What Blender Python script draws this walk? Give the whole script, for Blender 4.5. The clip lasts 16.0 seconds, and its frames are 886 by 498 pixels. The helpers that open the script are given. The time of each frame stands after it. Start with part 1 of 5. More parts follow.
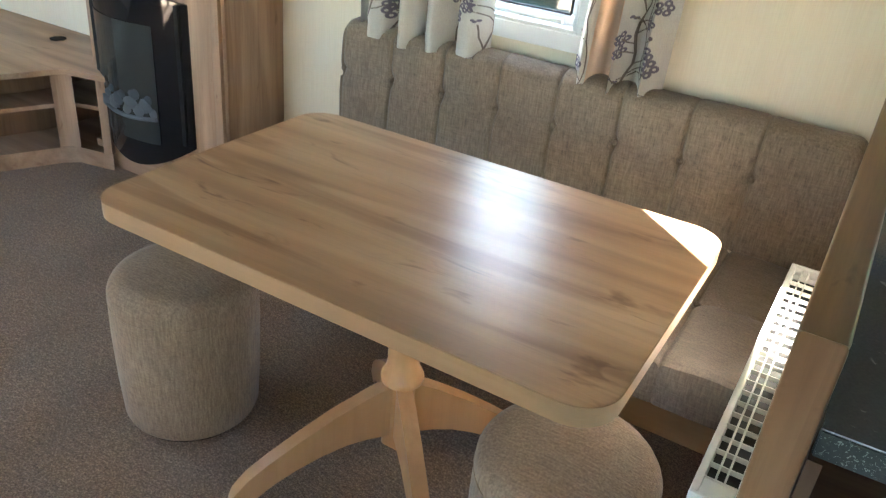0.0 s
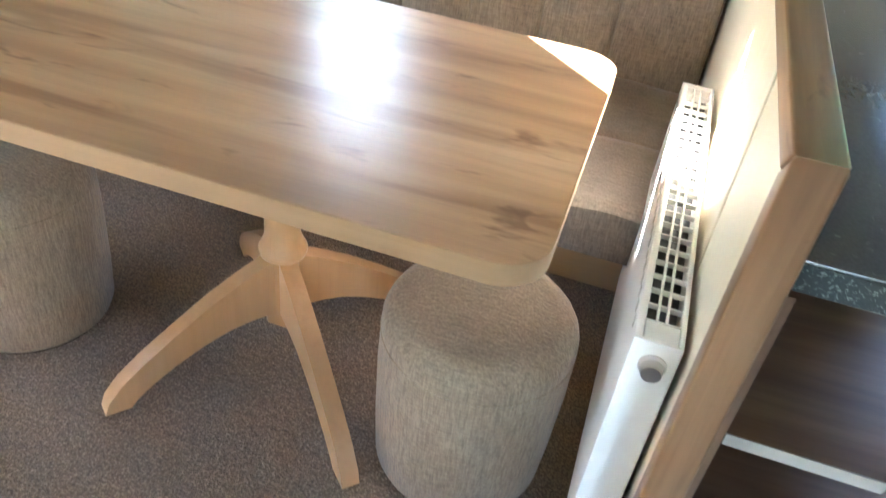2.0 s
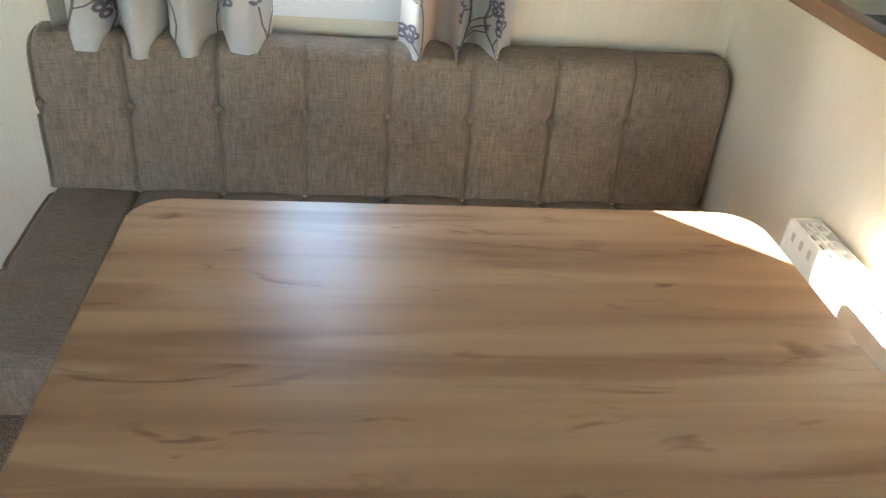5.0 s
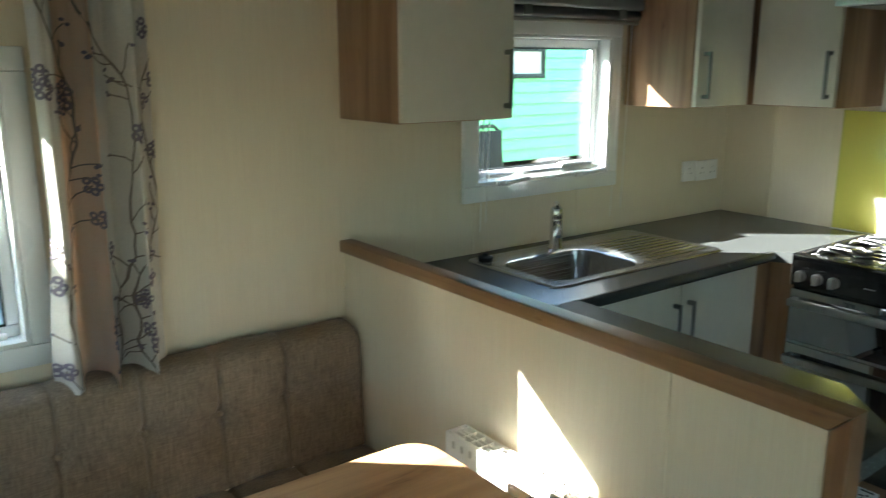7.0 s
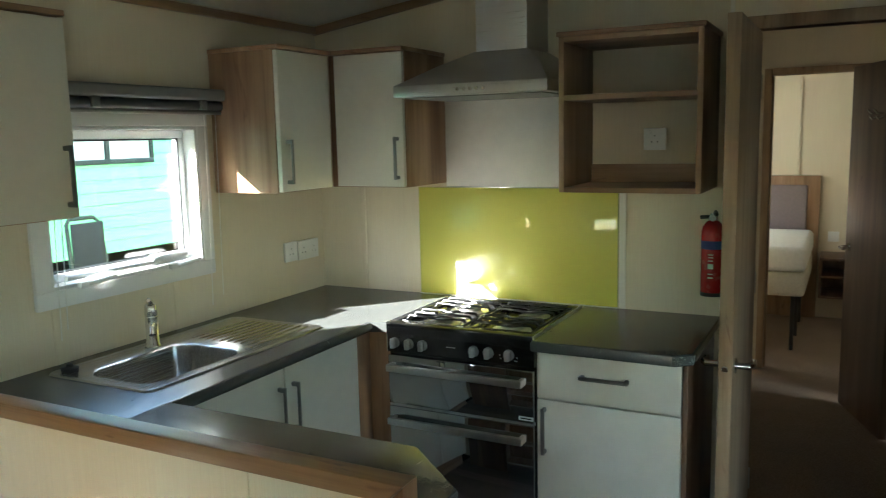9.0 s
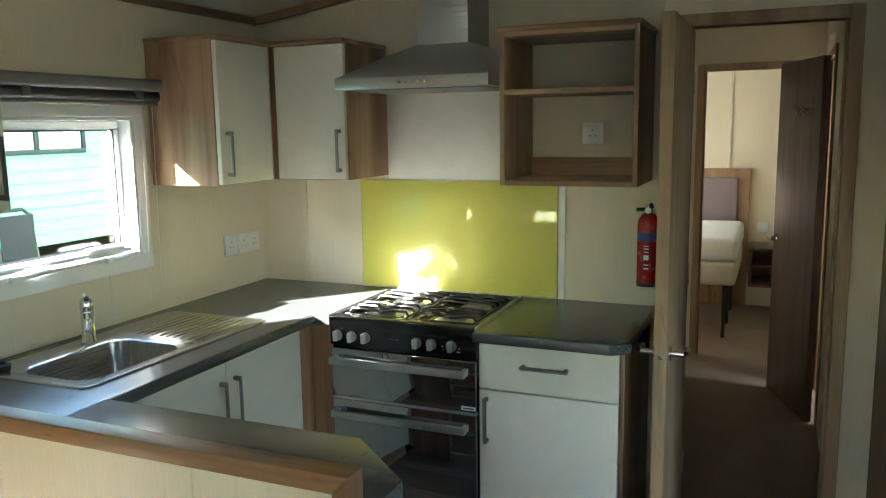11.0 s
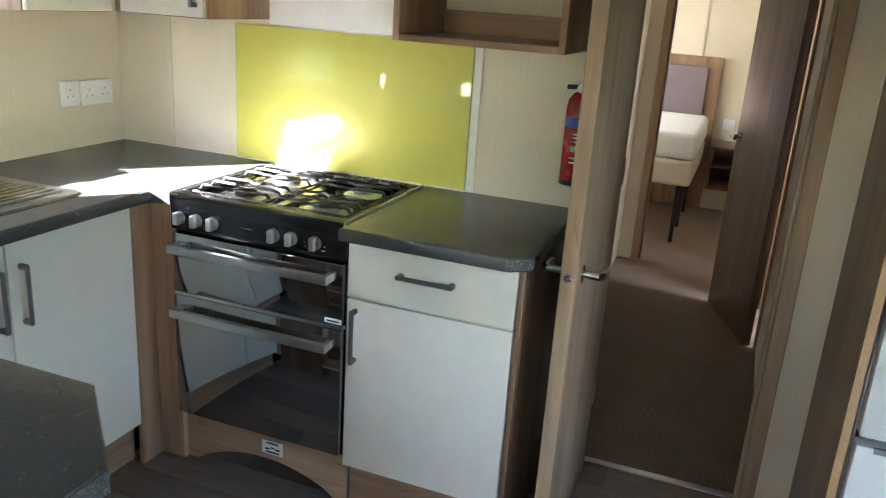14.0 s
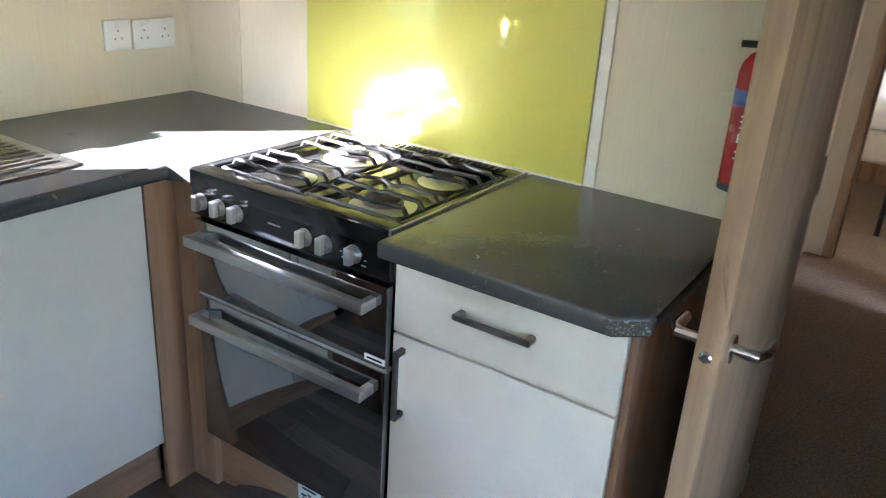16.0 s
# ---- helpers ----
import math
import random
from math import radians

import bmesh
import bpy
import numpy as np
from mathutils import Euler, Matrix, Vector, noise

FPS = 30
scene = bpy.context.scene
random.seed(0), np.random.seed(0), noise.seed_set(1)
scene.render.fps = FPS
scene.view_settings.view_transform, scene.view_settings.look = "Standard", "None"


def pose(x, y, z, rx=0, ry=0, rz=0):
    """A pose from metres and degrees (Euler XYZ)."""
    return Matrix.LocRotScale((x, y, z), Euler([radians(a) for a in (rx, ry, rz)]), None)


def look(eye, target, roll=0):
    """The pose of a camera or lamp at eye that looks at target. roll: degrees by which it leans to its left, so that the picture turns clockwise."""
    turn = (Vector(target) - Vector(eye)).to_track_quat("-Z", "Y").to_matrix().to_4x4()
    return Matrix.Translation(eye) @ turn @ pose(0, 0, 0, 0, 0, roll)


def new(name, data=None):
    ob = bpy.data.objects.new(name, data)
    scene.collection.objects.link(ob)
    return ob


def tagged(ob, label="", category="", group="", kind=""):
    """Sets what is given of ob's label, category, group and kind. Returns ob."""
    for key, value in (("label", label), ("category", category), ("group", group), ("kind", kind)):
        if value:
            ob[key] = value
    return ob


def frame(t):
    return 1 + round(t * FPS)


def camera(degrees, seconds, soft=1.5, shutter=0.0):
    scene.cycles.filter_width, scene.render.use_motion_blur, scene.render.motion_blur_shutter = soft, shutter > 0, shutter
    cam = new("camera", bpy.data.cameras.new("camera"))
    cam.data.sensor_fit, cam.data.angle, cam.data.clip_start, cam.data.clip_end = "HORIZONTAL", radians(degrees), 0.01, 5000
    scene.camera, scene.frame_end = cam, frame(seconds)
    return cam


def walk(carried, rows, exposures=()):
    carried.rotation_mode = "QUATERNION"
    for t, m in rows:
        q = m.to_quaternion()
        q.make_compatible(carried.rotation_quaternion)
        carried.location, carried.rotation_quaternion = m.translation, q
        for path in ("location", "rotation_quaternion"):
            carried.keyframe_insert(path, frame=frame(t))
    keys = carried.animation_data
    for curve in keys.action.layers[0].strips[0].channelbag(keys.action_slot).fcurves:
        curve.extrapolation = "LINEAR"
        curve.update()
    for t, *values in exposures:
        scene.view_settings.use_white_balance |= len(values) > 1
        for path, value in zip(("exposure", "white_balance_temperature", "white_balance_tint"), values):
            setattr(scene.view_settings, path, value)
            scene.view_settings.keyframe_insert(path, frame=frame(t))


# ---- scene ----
cam = camera(58.4, 16.0, 1.1, 0.25)
EXPOSURES = [(0.0, 5.35, 6000, 13), (1.0, 5.52, 5900, 15), (2.0, 6.0, 5800, 15), (3.0, 4.6, 5850, 15), (5.5, 5.3, 5950, 15), (6.0, 4.85, 5950, 7), (7.0, 4.1, 5900, 2), (8.0, 4.2, 6050, 3), (9.5, 4.65, 6000, 4), (12.0, 5.0, 5950, 7), (13.0, 5.15, 5900, 11), (14.5, 5.7, 5700, 19), (16.0, 5.75, 5550, 22)]
PATH = [
    (0, (0.037, -0.017, 1.447), (-0.798, 1.523, 0.481), 5.7),
    (0.5, (0.034, 0.077, 1.406), (-0.716, 1.57, 0.307), 6.2),
    (1, (0.017, 0.088, 1.374), (-0.472, 1.582, 0.137), 7.8),
    (1.5, (-0.032, 0.071, 1.349), (-0.29, 1.55, 0.028), 10.3),
    (2, (-0.108, 0.082, 1.357), (-0.464, 1.607, 0.112), 8.0),
    (2.5, (-0.24, 0.104, 1.428), (-0.396, 1.819, 0.418), 10.1),
    (3, (-0.388, 0.252, 1.404), (-0.713, 1.97, 0.434), 4.8),
    (5.5, (-1.056, 0.38, 1.406), (-0.57, 1.996, 0.332), 6.2),
    (6, (-1.168, 0.346, 1.491), (-0.425, 2.013, 0.676), 4.5),
    (6.5, (-1.154, 0.282, 1.514), (-0.215, 1.946, 0.922), 1.4),
    (7, (-1.131, 0.23, 1.55), (0.042, 1.785, 1.096), -0.0),
    (7.5, (-1.079, 0.17, 1.559), (0.36, 1.508, 1.183), 1.0),
    (8, (-0.988, 0.148, 1.579), (0.6, 1.32, 1.259), 0.3),
    (8.5, (-0.985, 0.117, 1.591), (0.67, 1.203, 1.309), -0.8),
    (9, (-1.02, 0.115, 1.592), (0.74, 1.023, 1.311), -1.3),
    (9.5, (-1.03, 0.116, 1.604), (0.769, 0.938, 1.309), -1.6),
    (12, (-1.043, 0.092, 1.583), (0.781, 0.843, 1.252), -0.2),
    (12.5, (-0.941, 0.044, 1.547), (0.836, 0.857, 1.121), 0.1),
    (13, (-0.788, 0.021, 1.529), (0.931, 0.902, 1.012), 0.7),
    (13.5, (-0.602, 0.09, 1.531), (1.142, 0.882, 0.957), 2.3),
    (14, (-0.389, 0.086, 1.509), (1.399, 0.746, 0.904), 3.9),
    (14.5, (-0.156, 0.048, 1.489), (1.536, 0.88, 0.822), 3.1),
    (15, (0.037, 0.102, 1.484), (1.678, 0.995, 0.769), 3.9),
    (15.5, (0.169, 0.167, 1.479), (1.805, 1.056, 0.749), 4.8),
    (16, (0.316, 0.193, 1.466), (1.866, 1.201, 0.703), 3.7),
]
walk(cam, [(t, look(eye, target, roll)) for t, eye, target, roll in PATH], EXPOSURES)

# ---- world, sun, exposure ----
SUN_DIR = Vector((1.0, -0.858, -0.634)).normalized()
world = bpy.data.worlds.new("sky")
scene.world = world
world.use_nodes = True
wn = world.node_tree
sky = wn.nodes.new("ShaderNodeTexSky")
sky.sky_type = "NISHITA"
sky.sun_disc = False
sky.sun_elevation = math.asin(-SUN_DIR.z)
sky.sun_rotation = math.atan2(-SUN_DIR.x, -SUN_DIR.y)
wn.nodes["Background"].inputs["Strength"].default_value = 0.125
wn.links.new(sky.outputs["Color"], wn.nodes["Background"].inputs["Color"])

sun_data = bpy.data.lights.new("sun", "SUN")
sun_data.energy, sun_data.angle, sun_data.color = 5.0, radians(0.5), (1.0, 0.95, 0.86)
sun = new("sun", sun_data)
sun.matrix_world = look((0, 0, 6), tuple(Vector((0, 0, 6)) + SUN_DIR))


def window_lamp(name, loc, target, w, h, power):
    d = bpy.data.lights.new(name, "AREA")
    d.shape, d.size, d.size_y, d.energy, d.color = "RECTANGLE", w, h, power, (0.93, 0.97, 1.0)
    o = new(name, d)
    o.matrix_world = look(loc, target)
    return o


# daylight in the openings of the bedroom and washroom windows
window_lamp("bedroom_window_light", (5.5, 2.26, 1.4), (5.5, 0, 0.8), 0.9, 0.8, 0.6)
window_lamp("washroom_window_light", (3.65, -1.27, 1.4), (3.9, 0.6, 0.4), 0.6, 0.7, 1.0)

# ---- materials ----


def mat(name, rough=0.5, metal=0.0, color=(0.5, 0.5, 0.5)):
    m = bpy.data.materials.new(name)
    m.use_nodes = True
    b = m.node_tree.nodes["Principled BSDF"]
    b.inputs["Base Color"].default_value = (*color, 1)
    b.inputs["Roughness"].default_value = rough
    b.inputs["Metallic"].default_value = metal
    return m, m.node_tree, b


def nd(nt, kind, **values):
    n = nt.nodes.new(kind)
    for k, v in values.items():
        n.inputs[k.replace("_", " ")].default_value = v
    return n


def coords(nt, scale=(1, 1, 1), rot=(0, 0, 0)):
    g = nt.nodes.new("ShaderNodeNewGeometry")
    m = nt.nodes.new("ShaderNodeMapping")
    m.inputs["Scale"].default_value = scale
    m.inputs["Rotation"].default_value = rot
    nt.links.new(g.outputs["Position"], m.inputs["Vector"])
    return m.outputs["Vector"]


def ramp(nt, fac, stops):
    r = nt.nodes.new("ShaderNodeValToRGB")
    while len(r.color_ramp.elements) < len(stops):
        r.color_ramp.elements.new(0.5)
    for e, (p, c) in zip(r.color_ramp.elements, stops):
        e.position, e.color = p, (*c, 1)
    nt.links.new(fac, r.inputs["Fac"])
    return r.outputs["Color"]


def mixc(nt, fac, a, b, mode="MIX"):
    x = nt.nodes.new("ShaderNodeMix")
    x.data_type, x.blend_type = "RGBA", mode
    if isinstance(fac, float):
        x.inputs[0].default_value = fac
    else:
        nt.links.new(fac, x.inputs[0])
    for sock, v in ((x.inputs[6], a), (x.inputs[7], b)):
        if isinstance(v, tuple):
            sock.default_value = (*v, 1)
        else:
            nt.links.new(v, sock)
    return x.outputs[2]


def bump(nt, bsdf, height, strength=0.3, dist=0.002):
    b = nt.nodes.new("ShaderNodeBump")
    b.inputs["Strength"].default_value, b.inputs["Distance"].default_value = strength, dist
    nt.links.new(height, b.inputs["Height"])
    nt.links.new(b.outputs["Normal"], bsdf.inputs["Normal"])


def noise_tex(nt, vec, scale, detail=4.0, rough=0.55, distort=0.0):
    n = nd(nt, "ShaderNodeTexNoise", Scale=scale, Detail=detail, Roughness=rough, Distortion=distort)
    nt.links.new(vec, n.inputs["Vector"])
    return n.outputs["Fac"]


def stretch(axis, along, across):
    return tuple(along if a == axis else across for a in "xyz")


def oak(name, axis, dark, mid, light, rough=0.38, band=9.0, streaks=0.6, fine_amt=0.45, knots=0.8, knot_at=0.66):
    """Wood-print laminate with the grain along one axis."""
    m, nt, b = mat(name, rough)
    info = nt.nodes.new("ShaderNodeObjectInfo")
    off = nt.nodes.new("ShaderNodeVectorMath")
    off.operation = "SCALE"
    off.inputs[0].default_value = (7.1, 3.3, 5.7)
    nt.links.new(info.outputs["Random"], off.inputs["Scale"])

    def vec(scale):
        add = nt.nodes.new("ShaderNodeVectorMath")
        nt.links.new(coords(nt, scale), add.inputs[0])
        nt.links.new(off.outputs[0], add.inputs[1])
        return add.outputs[0]
    broad = noise_tex(nt, vec(stretch(axis, 0.7, band)), 1.0, 2.0, 0.5, 0.3)
    fine = noise_tex(nt, vec(stretch(axis, 3.0, 75.0)), 1.0, 5.0, 0.65, 0.5)
    knot = noise_tex(nt, vec(stretch(axis, 3.6, 15.0)), 1.0, 3.0, 0.6, 1.2)
    base = ramp(nt, broad, [(0.3, dark), (0.5, mid), (0.72, light)])
    grain = ramp(nt, fine, [(0.32, (0.62, 0.56, 0.5)), (0.55, (1, 1, 1))])
    c = mixc(nt, fine_amt, base, grain, "MULTIPLY")
    spots = ramp(nt, knot, [(knot_at, (1, 1, 1)), (knot_at + 0.1, (0.42, 0.32, 0.26))])
    c = mixc(nt, knots, c, spots, "MULTIPLY")
    mid_n = noise_tex(nt, vec(stretch(axis, 1.1, 12.0)), 1.0, 3.0, 0.5, 0.9)
    streak = ramp(nt, mid_n, [(0.36, (0.66, 0.58, 0.52)), (0.5, (1, 1, 1)), (0.68, (1.1, 1.08, 1.04))])
    nt.links.new(mixc(nt, streaks, c, streak, "MULTIPLY"), b.inputs["Base Color"])
    r = nt.nodes.new("ShaderNodeMapRange")
    r.inputs["To Min"].default_value, r.inputs["To Max"].default_value = rough - 0.1 * fine_amt, rough + 0.22 * fine_amt
    nt.links.new(fine, r.inputs["Value"])
    nt.links.new(r.outputs["Result"], b.inputs["Roughness"])
    bump(nt, b, fine, 0.25 * fine_amt, 0.001)
    return m


OAK = {a: oak("oak_laminate_" + a, a, (0.24, 0.135, 0.075), (0.36, 0.22, 0.13), (0.47, 0.31, 0.19)) for a in "xyz"}
TABLE_OAK = oak("table_oak_laminate", "x", (0.36, 0.2, 0.1), (0.51, 0.312, 0.166), (0.64, 0.42, 0.245), 0.3, 6.5, 0.9, 0.26, 0.75, 0.62)
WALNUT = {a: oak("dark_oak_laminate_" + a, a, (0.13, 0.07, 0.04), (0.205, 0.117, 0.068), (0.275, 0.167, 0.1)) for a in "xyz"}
CAP_OAK = {a: oak("cap_oak_laminate_" + a, a, (0.17, 0.085, 0.038), (0.26, 0.142, 0.068), (0.34, 0.2, 0.1)) for a in "yz"}
BEECH = oak("beech_lacquered", "z", (0.45, 0.235, 0.095), (0.52, 0.285, 0.125), (0.58, 0.335, 0.16), 0.32, 5.0, 0.2, 0.15, 0.0)
EDGING = oak("beech_edge_band", "x", (0.36, 0.21, 0.1), (0.42, 0.255, 0.125), (0.48, 0.3, 0.155), 0.4, 5.0, 0.15, 0.15, 0.0)
DOOR_OAK = oak("door_oak_veneer", "z", (0.33, 0.22, 0.13), (0.42, 0.29, 0.18), (0.5, 0.36, 0.23), 0.45, 10.0)


def wallpaper(name, color, streak):
    m, nt, b = mat(name, 0.5)
    fine = noise_tex(nt, coords(nt, (240, 240, 5)), 1.0, 3.0, 0.6)
    big = noise_tex(nt, coords(nt, (2.2, 2.2, 1.1)), 1.0, 3.0)
    c = ramp(nt, fine, [(0.35, streak), (0.65, color)])
    tone = ramp(nt, big, [(0.3, (0.93, 0.92, 0.9)), (0.7, (1, 1, 1))])
    nt.links.new(mixc(nt, 1.0, c, tone, "MULTIPLY"), b.inputs["Base Color"])
    bump(nt, b, fine, 0.15, 0.001)
    return m


WALL = wallpaper("cream_wallboard", (0.79, 0.7, 0.54), (0.75, 0.655, 0.495))
CEIL = wallpaper("white_ceiling_board", (0.86, 0.84, 0.79), (0.82, 0.8, 0.75))


def carpet():
    m, nt, b = mat("brown_twist_carpet", 0.95)
    p = coords(nt)
    tuft = noise_tex(nt, p, 190.0, 3.0, 0.75)
    tuft2 = noise_tex(nt, p, 75.0, 4.0, 0.7)
    big = noise_tex(nt, p, 5.0, 3.0)
    c = ramp(nt, tuft, [(0.33, (0.14, 0.094, 0.06)), (0.5, (0.29, 0.2, 0.13)), (0.66, (0.5, 0.37, 0.255))])
    c2 = ramp(nt, tuft2, [(0.3, (0.55, 0.52, 0.5)), (0.65, (1.1, 1.08, 1.05))])
    c3 = ramp(nt, big, [(0.3, (0.82, 0.82, 0.82)), (0.7, (1.05, 1.05, 1.05))])
    nt.links.new(mixc(nt, 1.0, mixc(nt, 1.0, c, c2, "MULTIPLY"), c3, "MULTIPLY"), b.inputs["Base Color"])
    h = nt.nodes.new("ShaderNodeMath")
    h.operation = "ADD"
    nt.links.new(tuft, h.inputs[0])
    nt.links.new(tuft2, h.inputs[1])
    bump(nt, b, h.outputs[0], 0.8, 0.004)
    b.inputs["Sheen Weight"].default_value = 0.12
    return m


CARPET = carpet()


def fabric(name, dark, light, sheen=0.15):
    """Slubbed chenille weave with short vertical streaks."""
    m, nt, b = mat(name, 0.85)
    tc = nt.nodes.new("ShaderNodeTexCoord")

    def ob_vec(scale):
        mp = nt.nodes.new("ShaderNodeMapping")
        mp.inputs["Scale"].default_value = scale
        nt.links.new(tc.outputs["Object"], mp.inputs["Vector"])
        return mp.outputs["Vector"]
    v = noise_tex(nt, ob_vec((190, 190, 24)), 1.0, 4.0, 0.7)
    h = noise_tex(nt, ob_vec((26, 230, 240)), 1.0, 4.0, 0.7)
    big = noise_tex(nt, ob_vec((9, 9, 6)), 1.0, 3.0)
    s = nt.nodes.new("ShaderNodeMath")
    s.operation = "MULTIPLY_ADD"
    s.inputs[1].default_value = 0.6
    nt.links.new(v, s.inputs[0])
    half = nt.nodes.new("ShaderNodeMath")
    half.operation = "MULTIPLY"
    half.inputs[1].default_value = 0.4
    nt.links.new(h, half.inputs[0])
    nt.links.new(half.outputs[0], s.inputs[2])
    c = ramp(nt, s.outputs[0], [(0.34, dark), (0.62, light)])
    tone = ramp(nt, big, [(0.3, (0.85, 0.84, 0.83)), (0.7, (1.05, 1.05, 1.05))])
    nt.links.new(mixc(nt, 1.0, c, tone, "MULTIPLY"), b.inputs["Base Color"])
    bump(nt, b, s.outputs[0], 0.6, 0.0025)
    b.inputs["Sheen Weight"].default_value = sheen
    b.inputs["Sheen Roughness"].default_value = 0.4
    return m


TAUPE = fabric("taupe_chenille", (0.125, 0.091, 0.06), (0.285, 0.216, 0.148))
STOOL_FAB = fabric("stool_chenille", (0.175, 0.118, 0.07), (0.375, 0.268, 0.163))
PIPING, _, _ = mat("taupe_piping", 0.85, 0.0, (0.21, 0.165, 0.12))


def speckled(name, base, lo, hi, rough=0.3, scale=90.0, lim=0.66):
    """Stone-print laminate: faint clouds, fine grain and sparse pale flecks."""
    m, nt, b = mat(name, rough)
    p = coords(nt)
    cloud = noise_tex(nt, p, 5.0, 2.0, 0.5)
    grain = noise_tex(nt, p, 260.0, 3.0, 0.6)
    fleck = noise_tex(nt, p, scale, 3.0, 0.65, 1.5)
    c = ramp(nt, cloud, [(0.1, lo), (0.9, base)])
    g = ramp(nt, grain, [(0.3, (0.82, 0.82, 0.82)), (0.7, (1.12, 1.12, 1.12))])
    fac = ramp(nt, fleck, [(lim, (0, 0, 0)), (lim + 0.07, (1, 1, 1))])
    nt.links.new(mixc(nt, fac, mixc(nt, 1.0, c, g, "MULTIPLY"), hi), b.inputs["Base Color"])
    return m


SLATE = speckled("dark_slate_laminate", (0.064, 0.067, 0.065), (0.056, 0.059, 0.058), (0.16, 0.165, 0.155), 0.27, 32.0)
SLATE_EDGE = speckled("speckled_laminate_edge", (0.05, 0.056, 0.053), (0.038, 0.044, 0.042), (0.3, 0.335, 0.3), 0.35, 170.0, 0.57)


def painted(name, color, rough=0.4, var=0.06, sc=14.0, metal=0.0, bmp=0.05):
    m, nt, b = mat(name, rough, metal, color)
    n = noise_tex(nt, coords(nt), sc, 4.0, 0.6)
    lo = tuple(c * (1 - var) for c in color)
    nt.links.new(ramp(nt, n, [(0.3, lo), (0.7, color)]), b.inputs["Base Color"])
    nt.links.new(ramp(nt, n, [(0.3, (rough * 0.9,) * 3), (0.7, (min(1, rough * 1.15),) * 3)]), b.inputs["Roughness"])
    if bmp:
        bump(nt, b, noise_tex(nt, coords(nt), sc * 25, 2.0), bmp, 0.0006)
    return m


CREAM = painted("cream_door_foil", (0.74, 0.7, 0.6), 0.42)
WHITE = painted("white_enamel", (0.8, 0.79, 0.75), 0.3, 0.02, 4.0)
PVC = painted("white_upvc", (0.84, 0.84, 0.83), 0.28, 0.02, 3.0)
SOCKET = painted("white_socket_plastic", (0.86, 0.85, 0.82), 0.3)
BLACK = painted("black_enamel", (0.012, 0.012, 0.013), 0.14, 0.3)
IRON = painted("cast_iron_black", (0.012, 0.012, 0.012), 0.34, 0.3, 60.0)
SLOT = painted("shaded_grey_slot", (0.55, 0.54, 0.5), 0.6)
DARK = painted("dark_parts_and_shade", (0.02, 0.018, 0.016), 0.7, 0.3)
RED = painted("red_enamel", (0.38, 0.011, 0.012), 0.25)
RUBBER = painted("black_rubber", (0.02, 0.02, 0.02), 0.6, 0.3)
EMBER = [painted("grey_ember_" + n, c, 0.6, 0.3, 60.0) for n, c in (("pale", (0.085, 0.094, 0.098)), ("mid", (0.055, 0.062, 0.065)), ("dark", (0.032, 0.036, 0.038)))]
PALE_TIMBER = painted("pale_green_timber", (0.3, 0.36, 0.27), 0.8, 0.25, 9.0)
BLUE_PLASTIC = painted("blue_plastic", (0.03, 0.12, 0.35), 0.4)
BLUE_LABEL = painted("blue_label", (0.05, 0.07, 0.3), 0.4)
MATTRESS = painted("white_mattress_ticking", (0.8, 0.79, 0.76), 0.85, 0.1, 40.0, 0.0, 0.3)
BASEFAB = painted("cream_bed_base_fabric", (0.62, 0.57, 0.47), 0.9, 0.15, 60.0, 0.0, 0.4)
MAUVE = painted("mauve_padded_fabric", (0.3, 0.24, 0.25), 0.8, 0.15, 50.0, 0.0, 0.4)
GREYBLIND = painted("grey_roller_blind", (0.21, 0.21, 0.2), 0.55, 0.12, 30.0)
CLOTH_AND_SHADE = painted("dark_cloth_and_fin_shade", (0.075, 0.075, 0.073), 0.6, 0.2, 40.0)
STONE = painted("pale_board", (0.86, 0.82, 0.74), 0.5)
SHELF_EDGE = painted("pale_shelf_edging", (0.44, 0.4, 0.33), 0.5)
THREAD = painted("dark_mauve_thread", (0.17, 0.14, 0.18), 0.8, 0.3, 200.0)
BROWN_THREAD = painted("brown_thread", (0.19, 0.15, 0.13), 0.8, 0.3, 200.0)


def steel(name, color, rough, axis="y"):
    m, nt, b = mat(name, rough, 1.0, color)
    n = noise_tex(nt, coords(nt, stretch(axis, 3.0, 900.0)), 1.0, 3.0, 0.6)
    nt.links.new(ramp(nt, n, [(0.3, (rough * 0.9,) * 3), (0.7, (min(1, rough * 1.12),) * 3)]), b.inputs["Roughness"])
    nt.links.new(ramp(nt, n, [(0.3, tuple(c * 0.93 for c in color)), (0.7, color)]), b.inputs["Base Color"])
    return m


STEEL = steel("brushed_steel", (0.56, 0.55, 0.53), 0.3)
STEEL_X = steel("brushed_steel_sink", (0.43, 0.425, 0.415), 0.26, "x")
CHROME, _, _ = mat("chrome", 0.09, 1.0, (0.7, 0.7, 0.7))
NICKEL = steel("satin_nickel", (0.6, 0.58, 0.55), 0.33, "z")
HANDLE = steel("dark_satin_handle", (0.27, 0.262, 0.25), 0.36, "z")
KNOB = steel("satin_knob", (0.36, 0.35, 0.33), 0.36, "z")
BLACKGLASS, _, _b = mat("black_glass", 0.04, 0.0, (0.006, 0.006, 0.007))
LIME, _, _b = mat("lime_glass_splashback", 0.32, 0.0, (0.66, 0.63, 0.13))
_b.inputs["Specular IOR Level"].default_value = 0.3
_b.inputs["Coat Weight"].default_value = 0.7
_b.inputs["Coat Roughness"].default_value = 0.05
PALE_LIME, _, _b = mat("pale_glass_edge", 0.2, 0.0, (0.6, 0.62, 0.3))
